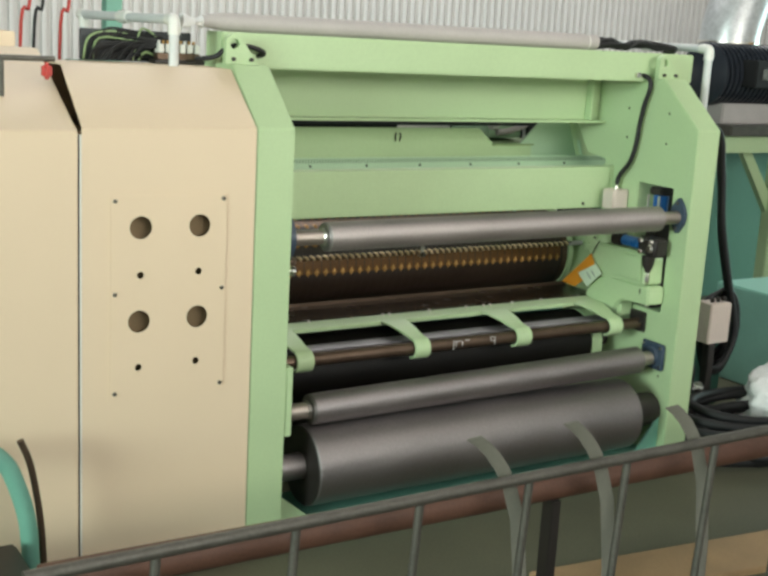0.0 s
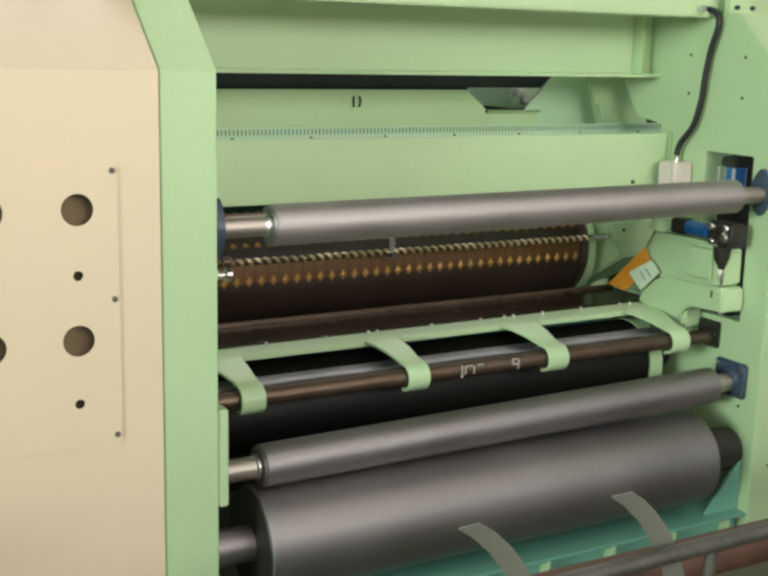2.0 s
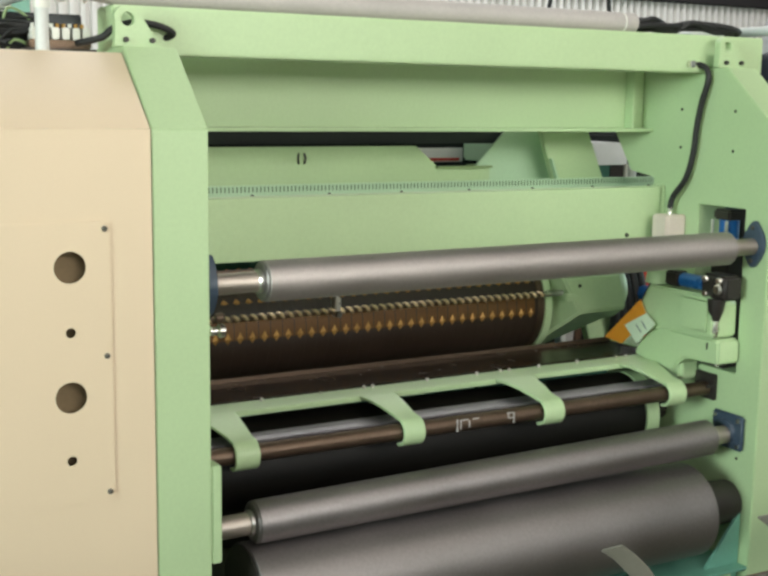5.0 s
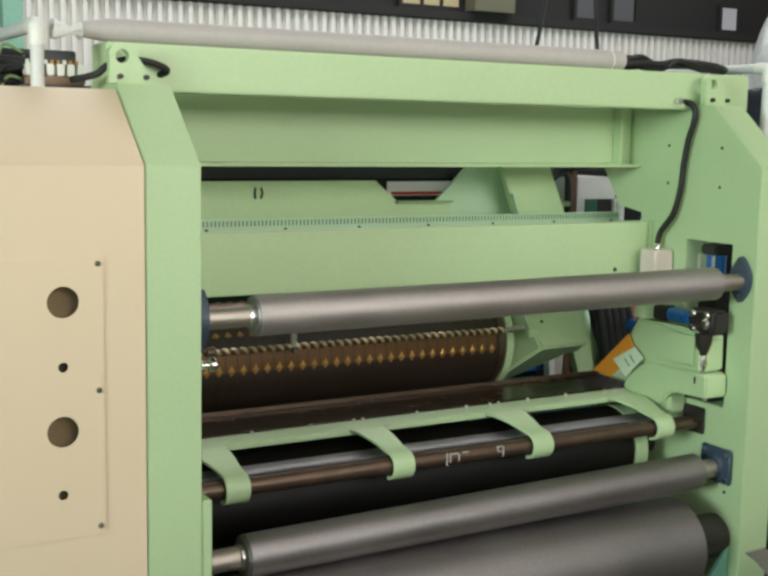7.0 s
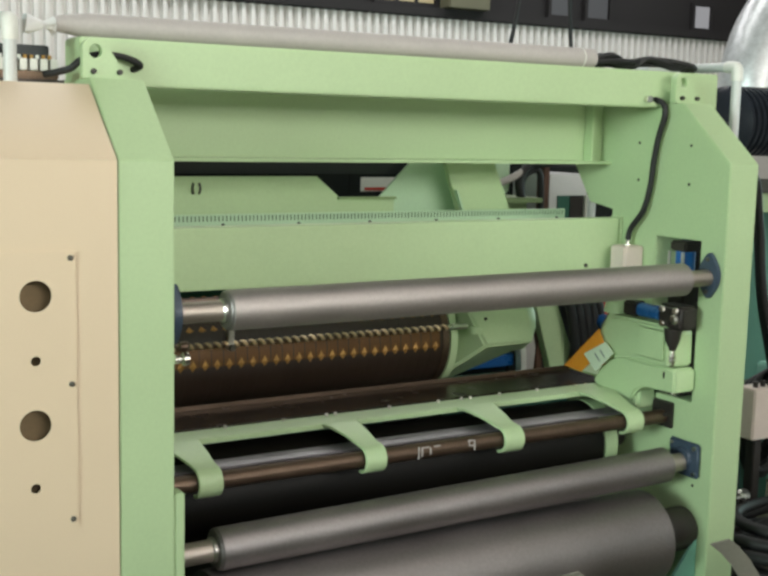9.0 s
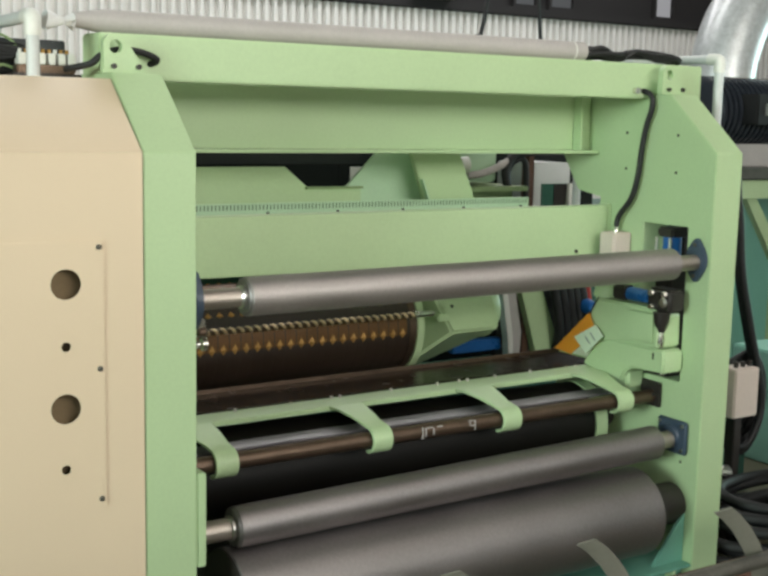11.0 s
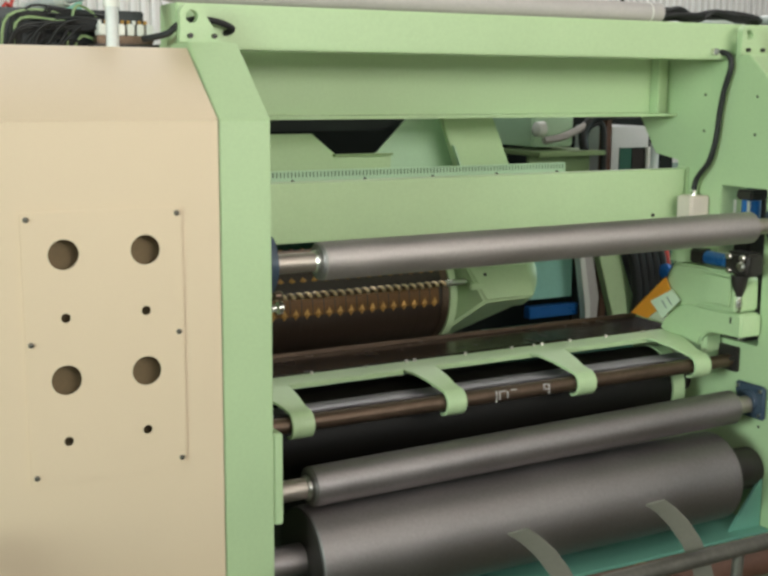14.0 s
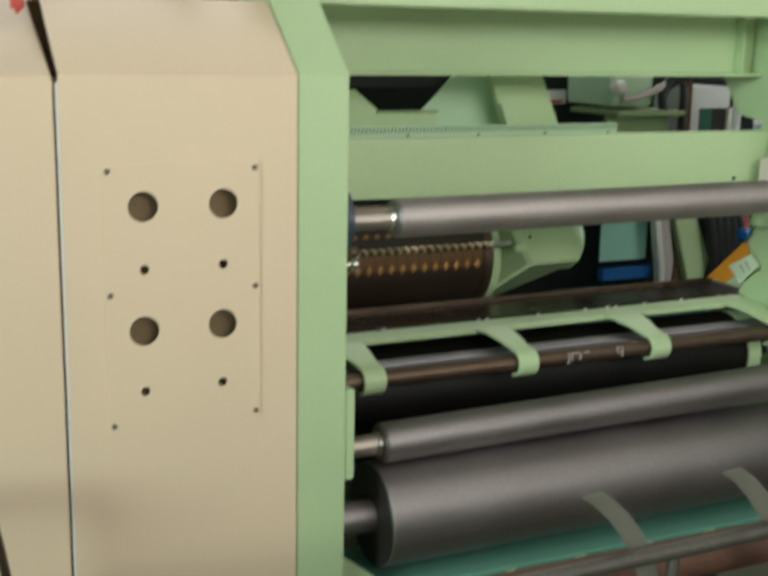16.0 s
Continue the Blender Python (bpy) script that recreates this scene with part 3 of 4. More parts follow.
# ---- beige control cabinets ----
def cabinets():
    c = thing("control_cabinet", "beige powder coated cabinet with a chamfered top and a punched panel", "cabinet")
    x0, x1 = -0.805, -TP - 0.004
    wx0, wx1, wz0, wz1 = -0.672, -0.30, 0.80, 1.42
    bm = bm_()
    for a, b, d, e in ((x0, x1, 0.03, wz0), (x0, x1, wz1, 1.712), (x0, wx0, wz0, wz1), (wx1, x1, wz0, wz1)):
        vs = [bm.verts.new(p) for p in ((a, 0, d), (b, 0, d), (b, 0, e), (a, 0, e))]
        bm.faces.new(vs)
    bmesh.ops.remove_doubles(bm, verts=bm.verts, dist=1e-5)
    moved = bmesh.ops.extrude_face_region(bm, geom=list(bm.faces))["geom"]
    bmesh.ops.translate(bm, verts=[g for g in moved if isinstance(g, bmesh.types.BMVert)], vec=(0, 0.004, 0))
    part("front_sheet", bm, BEIGE, c)
    part("top_sheet", prism(bm_(), [(0.0, 1.7125), (0.25, 1.9125), (0.61, 1.9125), (0.61, 1.9085), (0.252, 1.9085), (0.003, 1.7125)], x0, x1), BEIGE, c)
    bm = box(bm_(), x0 + 0.001, x0 + 0.004, 0.005, 0.61, 0.03, 1.70)
    box(bm, x1 - 0.004, x1 - 0.001, 0.005, 0.61, 0.03, 1.70), box(bm, x0, x1, 0.606, 0.61, 0.03, 1.905)
    part("carcass", bm, BEIGE, c)
    holes = [(-0.374, 1.363, 0.041), (-0.596, 1.363, 0.041), (-0.379, 1.024, 0.041), (-0.600, 1.022, 0.041)]
    small = [(-0.376, 1.194, 0.013), (-0.596, 1.192, 0.013), (-0.381, 0.855, 0.013), (-0.601, 0.851, 0.013)]
    p = part("instrument_panel", holed(bm_(), -0.705, -0.270, 0.735, 1.478, holes + small, -0.004, -0.0005), BEIGE, c)
    for x in (-0.690, -0.284):
        for z in (1.46, 1.127, 0.76):
            part("screw", lathe(bm_(), [(-0.0098, 0.005), (-0.0078, 0.0075), (-0.0039, 0.0075)], (x, 0, z), "y", 12), WORN, p)
    # sheet behind the holes, its brown painting the unlit beige inside
    part("hole_backing", box(bm_(), -0.69, -0.29, 0.045, 0.049, 0.78, 1.44), INSIDE, c)
    d = thing("control_cabinet", "plain beige cabinet with a deep sloping top", "cabinet")
    x0, x1 = -2.6, -0.818
    bm = prism(bm_(), [(0.0, 0.03), (0.61, 0.03), (0.61, 1.955), (0.5, 1.955), (0.0, 1.70)], x0, x1)
    part("body", bevelled(bm, 0.004), BEIGE, d)
    # White strip that paints the light showing through the seam.
    part("seam_light", box(bm_(), -0.8115, -0.8055, 0.003, 0.014, 0.03, 1.69), WHITE, d)
    part("seam_gap", box(bm_(), -0.8178, -0.8120, 0.006, 0.016, 0.03, 1.69), DARK, d)
    for x in (-0.75, -0.25):
        part("foot", box(bm_(), x - 0.05, x + 0.05, 0.1, 0.2, 0, 0.03), DARK, c)
    for x in (-2.4, -1.0):
        part("foot", box(bm_(), x - 0.05, x + 0.05, 0.1, 0.2, 0, 0.03), DARK, d)
    e = thing("tall_cabinet", "tall beige steel cabinet standing behind the sloping one", "cabinet")
    part("body", bevelled(box(bm_(), -2.6, -0.86, 0.66, 1.10, 0.03, 2.01), 0.004), BEIGE, e)
    part("plinth", box(bm_(), -2.55, -0.91, 0.70, 1.05, 0.0, 0.029), DARK, e)
    r = thing("signal_handle", "small red plastic knob on a dark bar above the cabinets", "knob")
    part("bar", tube(bm_(), [(-1.03, 0.2, 1.93), (-0.84, 0.2, 1.93)], 0.010, 10), WORN, r)
    part("knob", bevelled(box(bm_(), -0.885, -0.850, 0.18, 0.22, 1.86, 1.918), 0.012, 3), RED, r)
    part("stay", tube(bm_(), [(-1.02, 0.2, 1.80), (-1.02, 0.2, 1.93)], 0.008, 8), WORN, r)


cabinets()


# ---- pipes, hoses and clutter on top ----
def on_top():
    g = thing("film_tube", "long grey plastic wrapped tube lying on the top beam", "tube")
    part("sleeve", lathe(bm_(), [(-0.20, 0.022), (-0.12, 0.034), (-0.10, 0.036), (1.80, 0.036), (1.805, 0.030)], (0, 0.45, 2.087), "x", 28), GREY, g)
    bm = lathe(bm_(), [(-0.285, 0.030), (-0.27, 0.024), (-0.25, 0.018), (-0.23, 0.012), (-0.22, 0.014), (-0.21, 0.020), (-0.199, 0.026)], (0, 0.45, 2.082), "x", 24)
    for v in bm.verts:
        v.co += Vector((0.010, 0.012, 0.012)) * noise.noise(v.co * 55)
    part("film_end", bm, SACK, g, "twisted white film end")
    part("tie", lathe(bm_(), [(1.74, 0.038), (1.745, 0.038)], (0, 0.45, 2.087), "x", 28), WHITE, g)
    for x, y0, y1 in ((-0.345, 0.36, 1.5), (2.47, 0.36, 1.2)):
        p = thing("conduit_pipe", "white plastic conduit pipe with elbows along the machine top", "pipe", "conduit pipes")
        part("run", tube(bm_(), [(x, y0 + 0.03, 2.085), (x, y1, 2.085)], 0.019, 16), PALE, p)
        for y in (y0, y1):
            part("elbow", tube(bm_(), [(x, y, 2.03), (x, y, 2.07), (x, y + 0.012, 2.083), (x, y + 0.055, 2.085)], 0.024, 16), WHITE, p)
            part("upright", tube(bm_(), [(x, y, 1.4 if x > 0 else 1.0), (x, y, 2.04)], 0.019, 16), PALE, p)
        part("union", lathe(bm_(), [((y0 + y1) / 2 - 0.06, 0.025), ((y0 + y1) / 2, 0.028), ((y0 + y1) / 2 + 0.06, 0.025)], (x, 0, 2.085), "y", 20), WHITE, p)
    m = thing("valve_manifold", "row of small white valves with black air hoses", "valve")
    part("rail", bevelled(box(bm_(), -0.34, -0.16, 0.55, 0.60, 1.93, 1.955), 0.004), BRONZE, m)
    for k in range(6):
        part("valve", bevelled(box(bm_(), -0.335 + 0.03 * k, -0.313 + 0.03 * k, 0.545, 0.60, 1.956, 1.99), 0.003), WHITE, m)
    random.seed(9)
    for k in range(9):
        z = 1.96 + 0.05 * random.random()
        a = random.uniform(-0.62, -0.40)
        part("hose", tube(bm_(), [(a, 0.60, 1.918), (a + 0.05, 0.57 + 0.05 * random.random(), z), (-0.37 + 0.02 * random.random(), 0.58, z + 0.01), (-0.325 + 0.018 * k, 0.575, 1.985)], 0.0045, 6), BLACK, m)
        part("connector", lathe(bm_(), [(1.99, 0.006), (2.002, 0.006)], (-0.325 + 0.018 * k, 0.575, 0), "z", 8), BRASS if k % 3 else WHITE, m)
    part("hose", tube(bm_(), [(-0.24, 0.40, 1.94), (-0.19, 0.33, 1.955), (-0.16, 0.32, 1.98), (-0.1, 0.34, 2.0), (-0.03, 0.335, 1.995), (0.02, 0.34, 1.975), (0.0, 0.37, 1.96)], 0.010, 10), BLACK, m)
    # Added dark plate that hides the bright far wall behind the hoses.
    part("dark_backing", bevelled(box(bm_(), -0.62, -0.165, 0.64, 0.655, 1.914, 2.035), 0.004), DARKFILL, m)
    random.seed(21)
    for k in range(16):
        a, b = random.uniform(-0.62, -0.36), random.uniform(-0.36, -0.18)
        z = random.uniform(1.95, 2.03)
        part("hose", tube(bm_(), [(a, 0.62, 1.92), (a + 0.02, 0.60, z), ((a + b) / 2, 0.605, z + random.uniform(-0.03, 0.02)), (b, 0.61, z - 0.02), (b + 0.02, 0.62, 1.93)], 0.0045, 6, 4), OLIVE if k % 5 == 0 else BLACK, m)
    part("valve_base", bevelled(box(bm_(), -0.36, -0.14, 0.52, 0.605, 1.9135, 1.929), 0.004), DARK, m)
    h = thing("hose_bundle", "tangled black hoses lying on the beam end", "hoses")
    random.seed(4)
    for k in range(7):
        pts = [(1.74 + 0.02 * k, 0.45 + 0.015 * k, 2.06)]
        for j in range(1, 6):
            pts.append((1.76 + 0.11 * j + random.uniform(-0.02, 0.02), 0.46 + random.uniform(-0.04, 0.04), 2.066 + random.uniform(0.0, 0.04)))
        pts.append((2.42, 0.62 + 0.02 * k, 2.0))
        part("hose", tube(bm_(), pts, 0.011, 8), BLACK, h)
    b = thing("rear_lug", "pale green lifting lug plate on the rear frame", "lug")
    part("plate", bevelled(box(bm_(), -0.50, -0.39, 1.0, 1.03, 1.90, 2.03), 0.02, 4), GREEN, b)
    part("stand", box(bm_(), -0.55, -0.38, 0.95, 1.08, 0.0, 1.899), TEAL, b)
    for k, (x, m_) in enumerate(((-0.62, RED), (-0.44, RED), (-0.56, BLACK))):
        q = part("air_hose", tube(bm_(), [(x, 1.6, 0), (x + 0.01, 1.6, 1.9), (x + 0.06, 1.62, 2.12), (x + 0.1, 1.7, 2.5)], 0.008, 8), m_)
        tagged(q, "red or black air hose rising behind the machine", "hose", "air hoses")
    q = part("rear_post", bevelled(box(bm_(), -0.16, -0.08, 1.75, 1.83, 0, 2.4), 0.004), TEAL)
    tagged(q, "teal painted steel post behind the machine", "post")


on_top()


# ---- guard rail, pipe and hooked straps ----
TX = -1.04
RY = -1.15


def rail():
    r = thing("guard_rail", "worn grey steel guard rail before the machine", "railing", at=(0, RY, 0))
    part("top_rail", tube(bm_(), [(-1.3, 0, 0.690), (6, 0, 0.775)], 0.019, 20), WORN, r)
    for k in range(13):
        x = -1.37 + 0.42 * k
        part("post", tube(bm_(), [(x - 0.04, 0.0, 0.0), (x, 0, 0.70 + 0.0116 * x)], 0.014, 12), WORN, r)
    part("foot_rail", bevelled(box(bm_(), -1.5, 6, -0.02, 0.02, 0.0, 0.06), 0.004), DARK, r)
    p = thing("rusty_pipe", "rust brown pipe on cradles behind the guard rail", "pipe")
    part("tube", lathe(bm_(), [(-1.2, 0.052), (6, 0.052)], (0, RY + 0.22, 0.555), "x", 40), RUST, p)
    for x in (-0.9, 0.6, 3.0, 4.5):
        part("cradle", bevelled(box(bm_(), x - 0.02, x + 0.02, RY + 0.19, RY + 0.25, 0.0, 0.504), 0.004), DARK, p)
    for x in (0.090, 0.480, 0.940):
        s = thing("hooked_strap", "grey flat strap bent over at its top behind the rail", "strap", "hooked straps", at=(x, RY + 0.05, 0.853))
        line = [(0.022, 0.0, 0.0), (0.058, 0.0, -0.026), (0.100, 0, -0.066), (0.142, 0, -0.12), (0.180, 0, -0.19), (0.222, 0, -0.31), (0.258, 0, -0.56), (0.272, 0, -0.852)]
        bm, rows = bm_(), []
        for i, (u, v, w) in enumerate(line):
            a, b = Vector(line[max(i - 1, 0)]), Vector(line[min(i + 1, len(line) - 1)])
            d = (b - a).normalized()
            nrm = Vector((d.z, 0, -d.x)) * 0.002
            side = Vector((0.017, -0.012, 0.007))
            c = Vector((u, v, w))
            rows.append([bm.verts.new(c - side - nrm), bm.verts.new(c + side - nrm), bm.verts.new(c + side + nrm), bm.verts.new(c - side + nrm)])
        for a, b in zip(rows, rows[1:]):
            for k in range(4):
                bm.faces.new((a[k], a[(k + 1) % 4], b[(k + 1) % 4], b[k]))
        bm.faces.new(rows[0]), bm.faces.new(rows[-1][::-1])
        part("strap", bm, WEB, s)
    c = part("cardboard_sheet", bevelled(slab(bm_(), [(0.8, -0.60), (1.25, -0.64), (2.7, -0.78), (2.7, -1.08), (1.05, -0.90)][::-1], 0.03, pose(0, 0, 0.002)), 0.004), CARD)
    tagged(c, "brown cardboard sheet lying on the floor", "cardboard")


rail()


# ---- the machine behind and beside ----
def behind():
    u = thing("rear_unit", "green rear machine unit with a shelf and control cabinet", "machine")
    part("body", bevelled(box(bm_(), 2.06, 2.31, 1.62, 2.0, 1.51, 1.70), 0.01), SKYGREEN, u)
    part("shelf", bevelled(box(bm_(), 2.02, 2.42, 1.50, 1.9, 1.470, 1.494), 0.003), OLIVE, u)
    part("apron", box(bm_(), 2.03, 2.40, 1.60, 1.62, 1.28, 1.469), OLIVE, u)
    part("bright_duct", tube(bm_(), [(2.10, 1.58, 1.545), (2.2, 1.57, 1.56), (2.34, 1.56, 1.62), (2.44, 1.6, 1.70)], 0.018, 16), GREY, u)
    # White on this end piece paints a bright reflection on the unit.
    part("motor", lathe(bm_(), [(2.02, 0.02), (2.03, 0.035), (2.07, 0.04)], (0, 1.55, 1.60), "x", 20), WHITE, u)
    part("post", bevelled(box(bm_(), 2.50, 2.535, 1.6, 1.66, 0.0, 1.75), 0.003), RUST, u)
    part("hose", tube(bm_(), [(2.33, 1.56, 1.50), (2.32, 1.56, 1.58), (2.37, 1.56, 1.645), (2.45, 1.57, 1.66), (2.6, 1.6, 1.665), (2.85, 1.7, 1.66)], 0.022, 12), BLACK, u)
    part("hose", tube(bm_(), [(2.36, 1.58, 1.48), (2.35, 1.58, 1.56), (2.39, 1.58, 1.615), (2.46, 1.58, 1.60), (2.47, 1.58, 1.35)], 0.016, 12), BLACK, u)
    cab = part("control_box", bevelled(box(bm_(), 2.53, 2.78, 1.60, 1.9, 1.0, 1.605), 0.006), PALE, u)
    part("screen", box(bm_(), 2.585, 2.77, 1.590, 1.599, 1.30, 1.498), TEALDARK, cab)
    part("panel", box(bm_(), 2.66, 2.77, 1.585, 1.5895, 1.30, 1.497), DARK, cab)
    part("stay", bevelled(box(bm_(), 2.74, 2.77, 1.56, 1.584, 1.36, 1.50), 0.003), WHITE, cab)
    l = thing("slanted_stand", "green slanted posts and sheet of the rear unit", "machine")
    lean = [(2.43, 1.00), (2.565, 1.00), (2.735, 0.59), (2.565, 0.59)]
    bm = bm_()
    slab(bm, lean, 0.05, Matrix.Translation((0, 1.6, 0)) @ pose(0, 0, 0, 90, 0, 0))
    part("slanted_post", bevelled(bm, 0.003), GREEN, l)
    bm = slab(bm_(), [(2.29, 1.05), (2.325, 1.05), (2.385, 0.72), (2.39, 0.60), (2.36, 0.60), (2.35, 0.72)], 0.05, Matrix.Translation((0, 1.58, 0)) @ pose(0, 0, 0, 90, 0, 0))
    part("white_post", bevelled(bm, 0.003), WHITE, l)
    bm = slab(bm_(), [(2.33, 1.05), (2.40, 1.05), (2.47, 0.74), (2.46, 0.60), (2.395, 0.60), (2.39, 0.73)], 0.05, Matrix.Translation((0, 1.62, 0)) @ pose(0, 0, 0, 90, 0, 0))
    part("grey_post", bevelled(bm, 0.003), GREY, l)
    part("sheet", box(bm_(), 2.08, 2.36, 1.66, 1.67, 0.74, 1.10), SKYTEAL, l)
    part("blue_strip", bevelled(box(bm_(), 2.06, 2.36, 1.60, 1.65, 0.655, 0.715), 0.004), BLUE, l)
    part("sill", bevelled(box(bm_(), 1.9, 2.9, 1.5, 1.8, 0.50, 0.58), 0.004), TEAL, l)
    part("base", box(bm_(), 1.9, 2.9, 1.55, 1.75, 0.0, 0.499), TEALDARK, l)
    # Black sheet added for the shaded gap between the posts.
    part("dark_gap_sheet", box(bm_(), 2.40, 2.95, 1.70, 1.72, 0.58, 1.20), DARK, l)
    h = thing("hose_bundle", "thick black hoses hanging behind the swing arm", "hoses")
    for k in range(5):
        x = 2.60 + 0.045 * k
        part("hose", tube(bm_(), [(x + 0.10, 1.60, 0.52), (x + 0.06, 1.5, 0.72), (x + 0.02, 1.48, 0.9), (x - 0.03, 1.5, 1.08), (x - 0.06, 1.58, 1.3)], 0.026, 12), BLACK, h)
    part("hose", tube(bm_(), [(2.84, 1.5, 0.60), (2.86, 1.5, 0.8), (2.83, 1.5, 0.98)], 0.022, 12), RED, h)
    part("valve_knob", lathe(bm_(), [(1.40, 0.03), (1.44, 0.04), (1.69, 0.03)], (2.80, 0, 0.87), "y", 20), BLUE, l, "blue valve knob")
    # near-black panels added behind the machine for the shade deep inside it
    k = thing("dark_backdrop", "near-black panels standing for the shaded depth of the machine", "panel")
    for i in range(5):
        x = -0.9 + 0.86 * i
        part("panel", bevelled(box(bm_(), x, x + 0.858, 2.1, 2.13, 0.0, 1.80), 0.002), SHADEGREEN, k)
    # Added plate for unidentified pale and red things farther back.
    n = part("pale_red_plate", bevelled(box(bm_(), 1.74, 2.12, 2.092, 2.099, 1.495, 1.565), 0.002), WHITE, k, "white plate with a red band standing for unclear things behind")
    part("red_band", box(bm_(), 1.76, 2.10, 2.0895, 2.0915, 1.50, 1.515), RED, n)


behind()


def right_side():
    s = thing("blower_stand", "green steel stand with a black motor and foil duct", "stand")
    part("deck", bevelled(box(bm_(), 4.7, 7.2, 2.2, 3.4, 1.46, 1.54), 0.01), WORN, s)
    part("beam", bevelled(box(bm_(), 4.7, 7.2, 2.25, 2.35, 1.33, 1.459), 0.006), GREEN, s)
    for x in (5.30, 6.9):
        for y in (2.3, 3.3):
            part("leg", bevelled(box(bm_(), x, x + 0.14, y - 0.05, y + 0.05, 0.0, 1.329 if y < 3 else 1.459), 0.006), GREEN, s)
    bm = slab(bm_(), [(4.96, 1.33), (5.06, 1.33), (5.30, 1.02), (5.30, 0.86)], 0.05, Matrix.Translation((0, 2.35, 0)) @ pose(0, 0, 0, 90, 0, 0))
    part("brace", bm, GREEN, s)
    part("panel", box(bm_(), 4.9, 7.1, 3.06, 3.08, 0.0, 1.30), TEAL, s)
    m = thing("blower_motor", "black ribbed electric motor with a yellow flange", "motor", at=(-0.2, 2.5, 1.90))
    ribs = []
    for k in range(17):
        x = 4.86 + 0.05 * k
        ribs += [(x, 0.235), (x + 0.025, 0.235), (x + 0.026, 0.215), (x + 0.049, 0.215)]
    part("housing", lathe(bm_(), [(4.82, 0.15)] + ribs, (0, 0, 0), "x", 40), MOTOR, m)
    part("terminal_box", bevelled(box(bm_(), 5.05, 5.35, -0.34, -0.17, -0.08, 0.12), 0.01), BLACK, m)
    part("plate", box(bm_(), 5.12, 5.20, -0.345, -0.341, -0.02, 0.06), BRIGHT, m)
    part("flange", lathe(bm_(), [(5.712, 0.27), (5.86, 0.27), (5.9, 0.2), (6.2, 0.2)], (0, 0, 0), "x", 40), YELLOW, m)
    part("foot", bevelled(box(bm_(), 4.95, 5.5, -0.15, 0.15, -0.36, -0.21), 0.01), GREY, m)
    part("foot", bevelled(box(bm_(), 5.75, 6.2, -0.2, 0.2, -0.36, -0.19), 0.01), YELLOW, m)
    d = thing("foil_duct", "shiny aluminium foil ventilation duct bending over the motor", "duct")
    pts = [(5.42, 3.0, 1.541), (5.42, 3.0, 2.0), (5.45, 3.0, 2.3), (5.6, 3.0, 2.62), (5.9, 3.0, 2.86), (6.4, 3.0, 2.95), (7.2, 3.0, 2.95)]
    part("duct", tube(bm_(), pts, 0.24, 28, 10), ALU, d)
    for z in (1.9, 2.12):
        part("clamp_band", lathe(bm_(), [(z, 0.246), (z + 0.03, 0.246)], (5.42, 3.0, 0), "z", 32), BRIGHT, d)
    h = thing("cable_loop", "black cables looping down beside the side plate", "hoses")
    loop = [(2.24, 0.5, 1.70), (2.80, 0.58, 1.68), (2.92, 0.6, 1.45), (2.97, 0.6, 1.15), (3.06, 0.6, 0.86), (3.17, 0.6, 0.52), (3.10, 0.6, 0.32), (2.97, 0.6, 0.33), (2.9, 0.6, 0.5)]
    for k in range(4):
        part("cable", tube(bm_(), [(x + 0.03 * k, y + 0.03 * k, z - 0.02 * k) for x, y, z in loop], 0.018, 10), BLACK, h)
    for k in range(3):
        part("cable", tube(bm_(), [(2.26 + 0.02 * k, 0.35, 1.66), (2.285 + 0.02 * k, 0.32, 1.3), (2.27 + 0.025 * k, 0.34, 0.9), (2.30 + 0.02 * k, 0.4, 0.4), (2.28, 0.5, 0.05)], 0.022, 10), BLACK, h)
    for k in range(3):
        a = [(3.19 + 0.13 * math.cos(t), 0.72 + 0.03 * k, 0.50 + (0.22 - 0.02 * k) * math.sin(t)) for t in [2 * math.pi * j / 12 for j in range(13)]]
        part("coil", tube(bm_(), a, 0.02, 10, 3), BLACK, h)
    j = thing("terminal_box", "pinkish white terminal box with cable glands", "box")
    part("case", bevelled(box(bm_(), 2.80, 2.96, 0.45, 0.56, 0.50, 0.725), 0.006), PINK, j)
    for k in range(3):
        part("gland", lathe(bm_(), [(0.725, 0.012), (0.75, 0.012)], (2.855 + 0.045 * k, 0.5, 0), "z", 12), DARK, j)
    part("stand", bevelled(box(bm_(), 2.87, 2.92, 0.50, 0.55, 0.0, 0.499), 0.004), DARK, j)
    k = thing("small_pump", "dark pump with bright fittings beside the frame", "pump")
    part("body", lathe(bm_(), [(0.0, 0.09), (0.16, 0.09), (0.2, 0.06), (0.26, 0.05)], (2.62, 0.4, 0), "z", 24), DARK, k)
    part("fitting", lathe(bm_(), [(2.56, 0.02), (2.66, 0.02), (2.67, 0.03), (2.70, 0.03)], (0, 0.38, 0.29), "x", 16), BRIGHT, k)
    part("tank", bevelled(box(bm_(), 2.42, 3.3, 0.78, 1.2, 0.0, 0.44), 0.01), TEALDARK, k)
    part("motor", lathe(bm_(), [(2.40, 0.05), (2.41, 0.085), (2.56, 0.09), (2.57, 0.06)], (0, 0.62, 0.10), "x", 24), BLACK, k)
    part("hose", tube(bm_(), [(2.62, 0.38, 0.27), (2.60, 0.36, 0.42), (2.52, 0.40, 0.50), (2.42, 0.5, 0.42), (2.40, 0.62, 0.19)], 0.018, 10), BLACK, k)
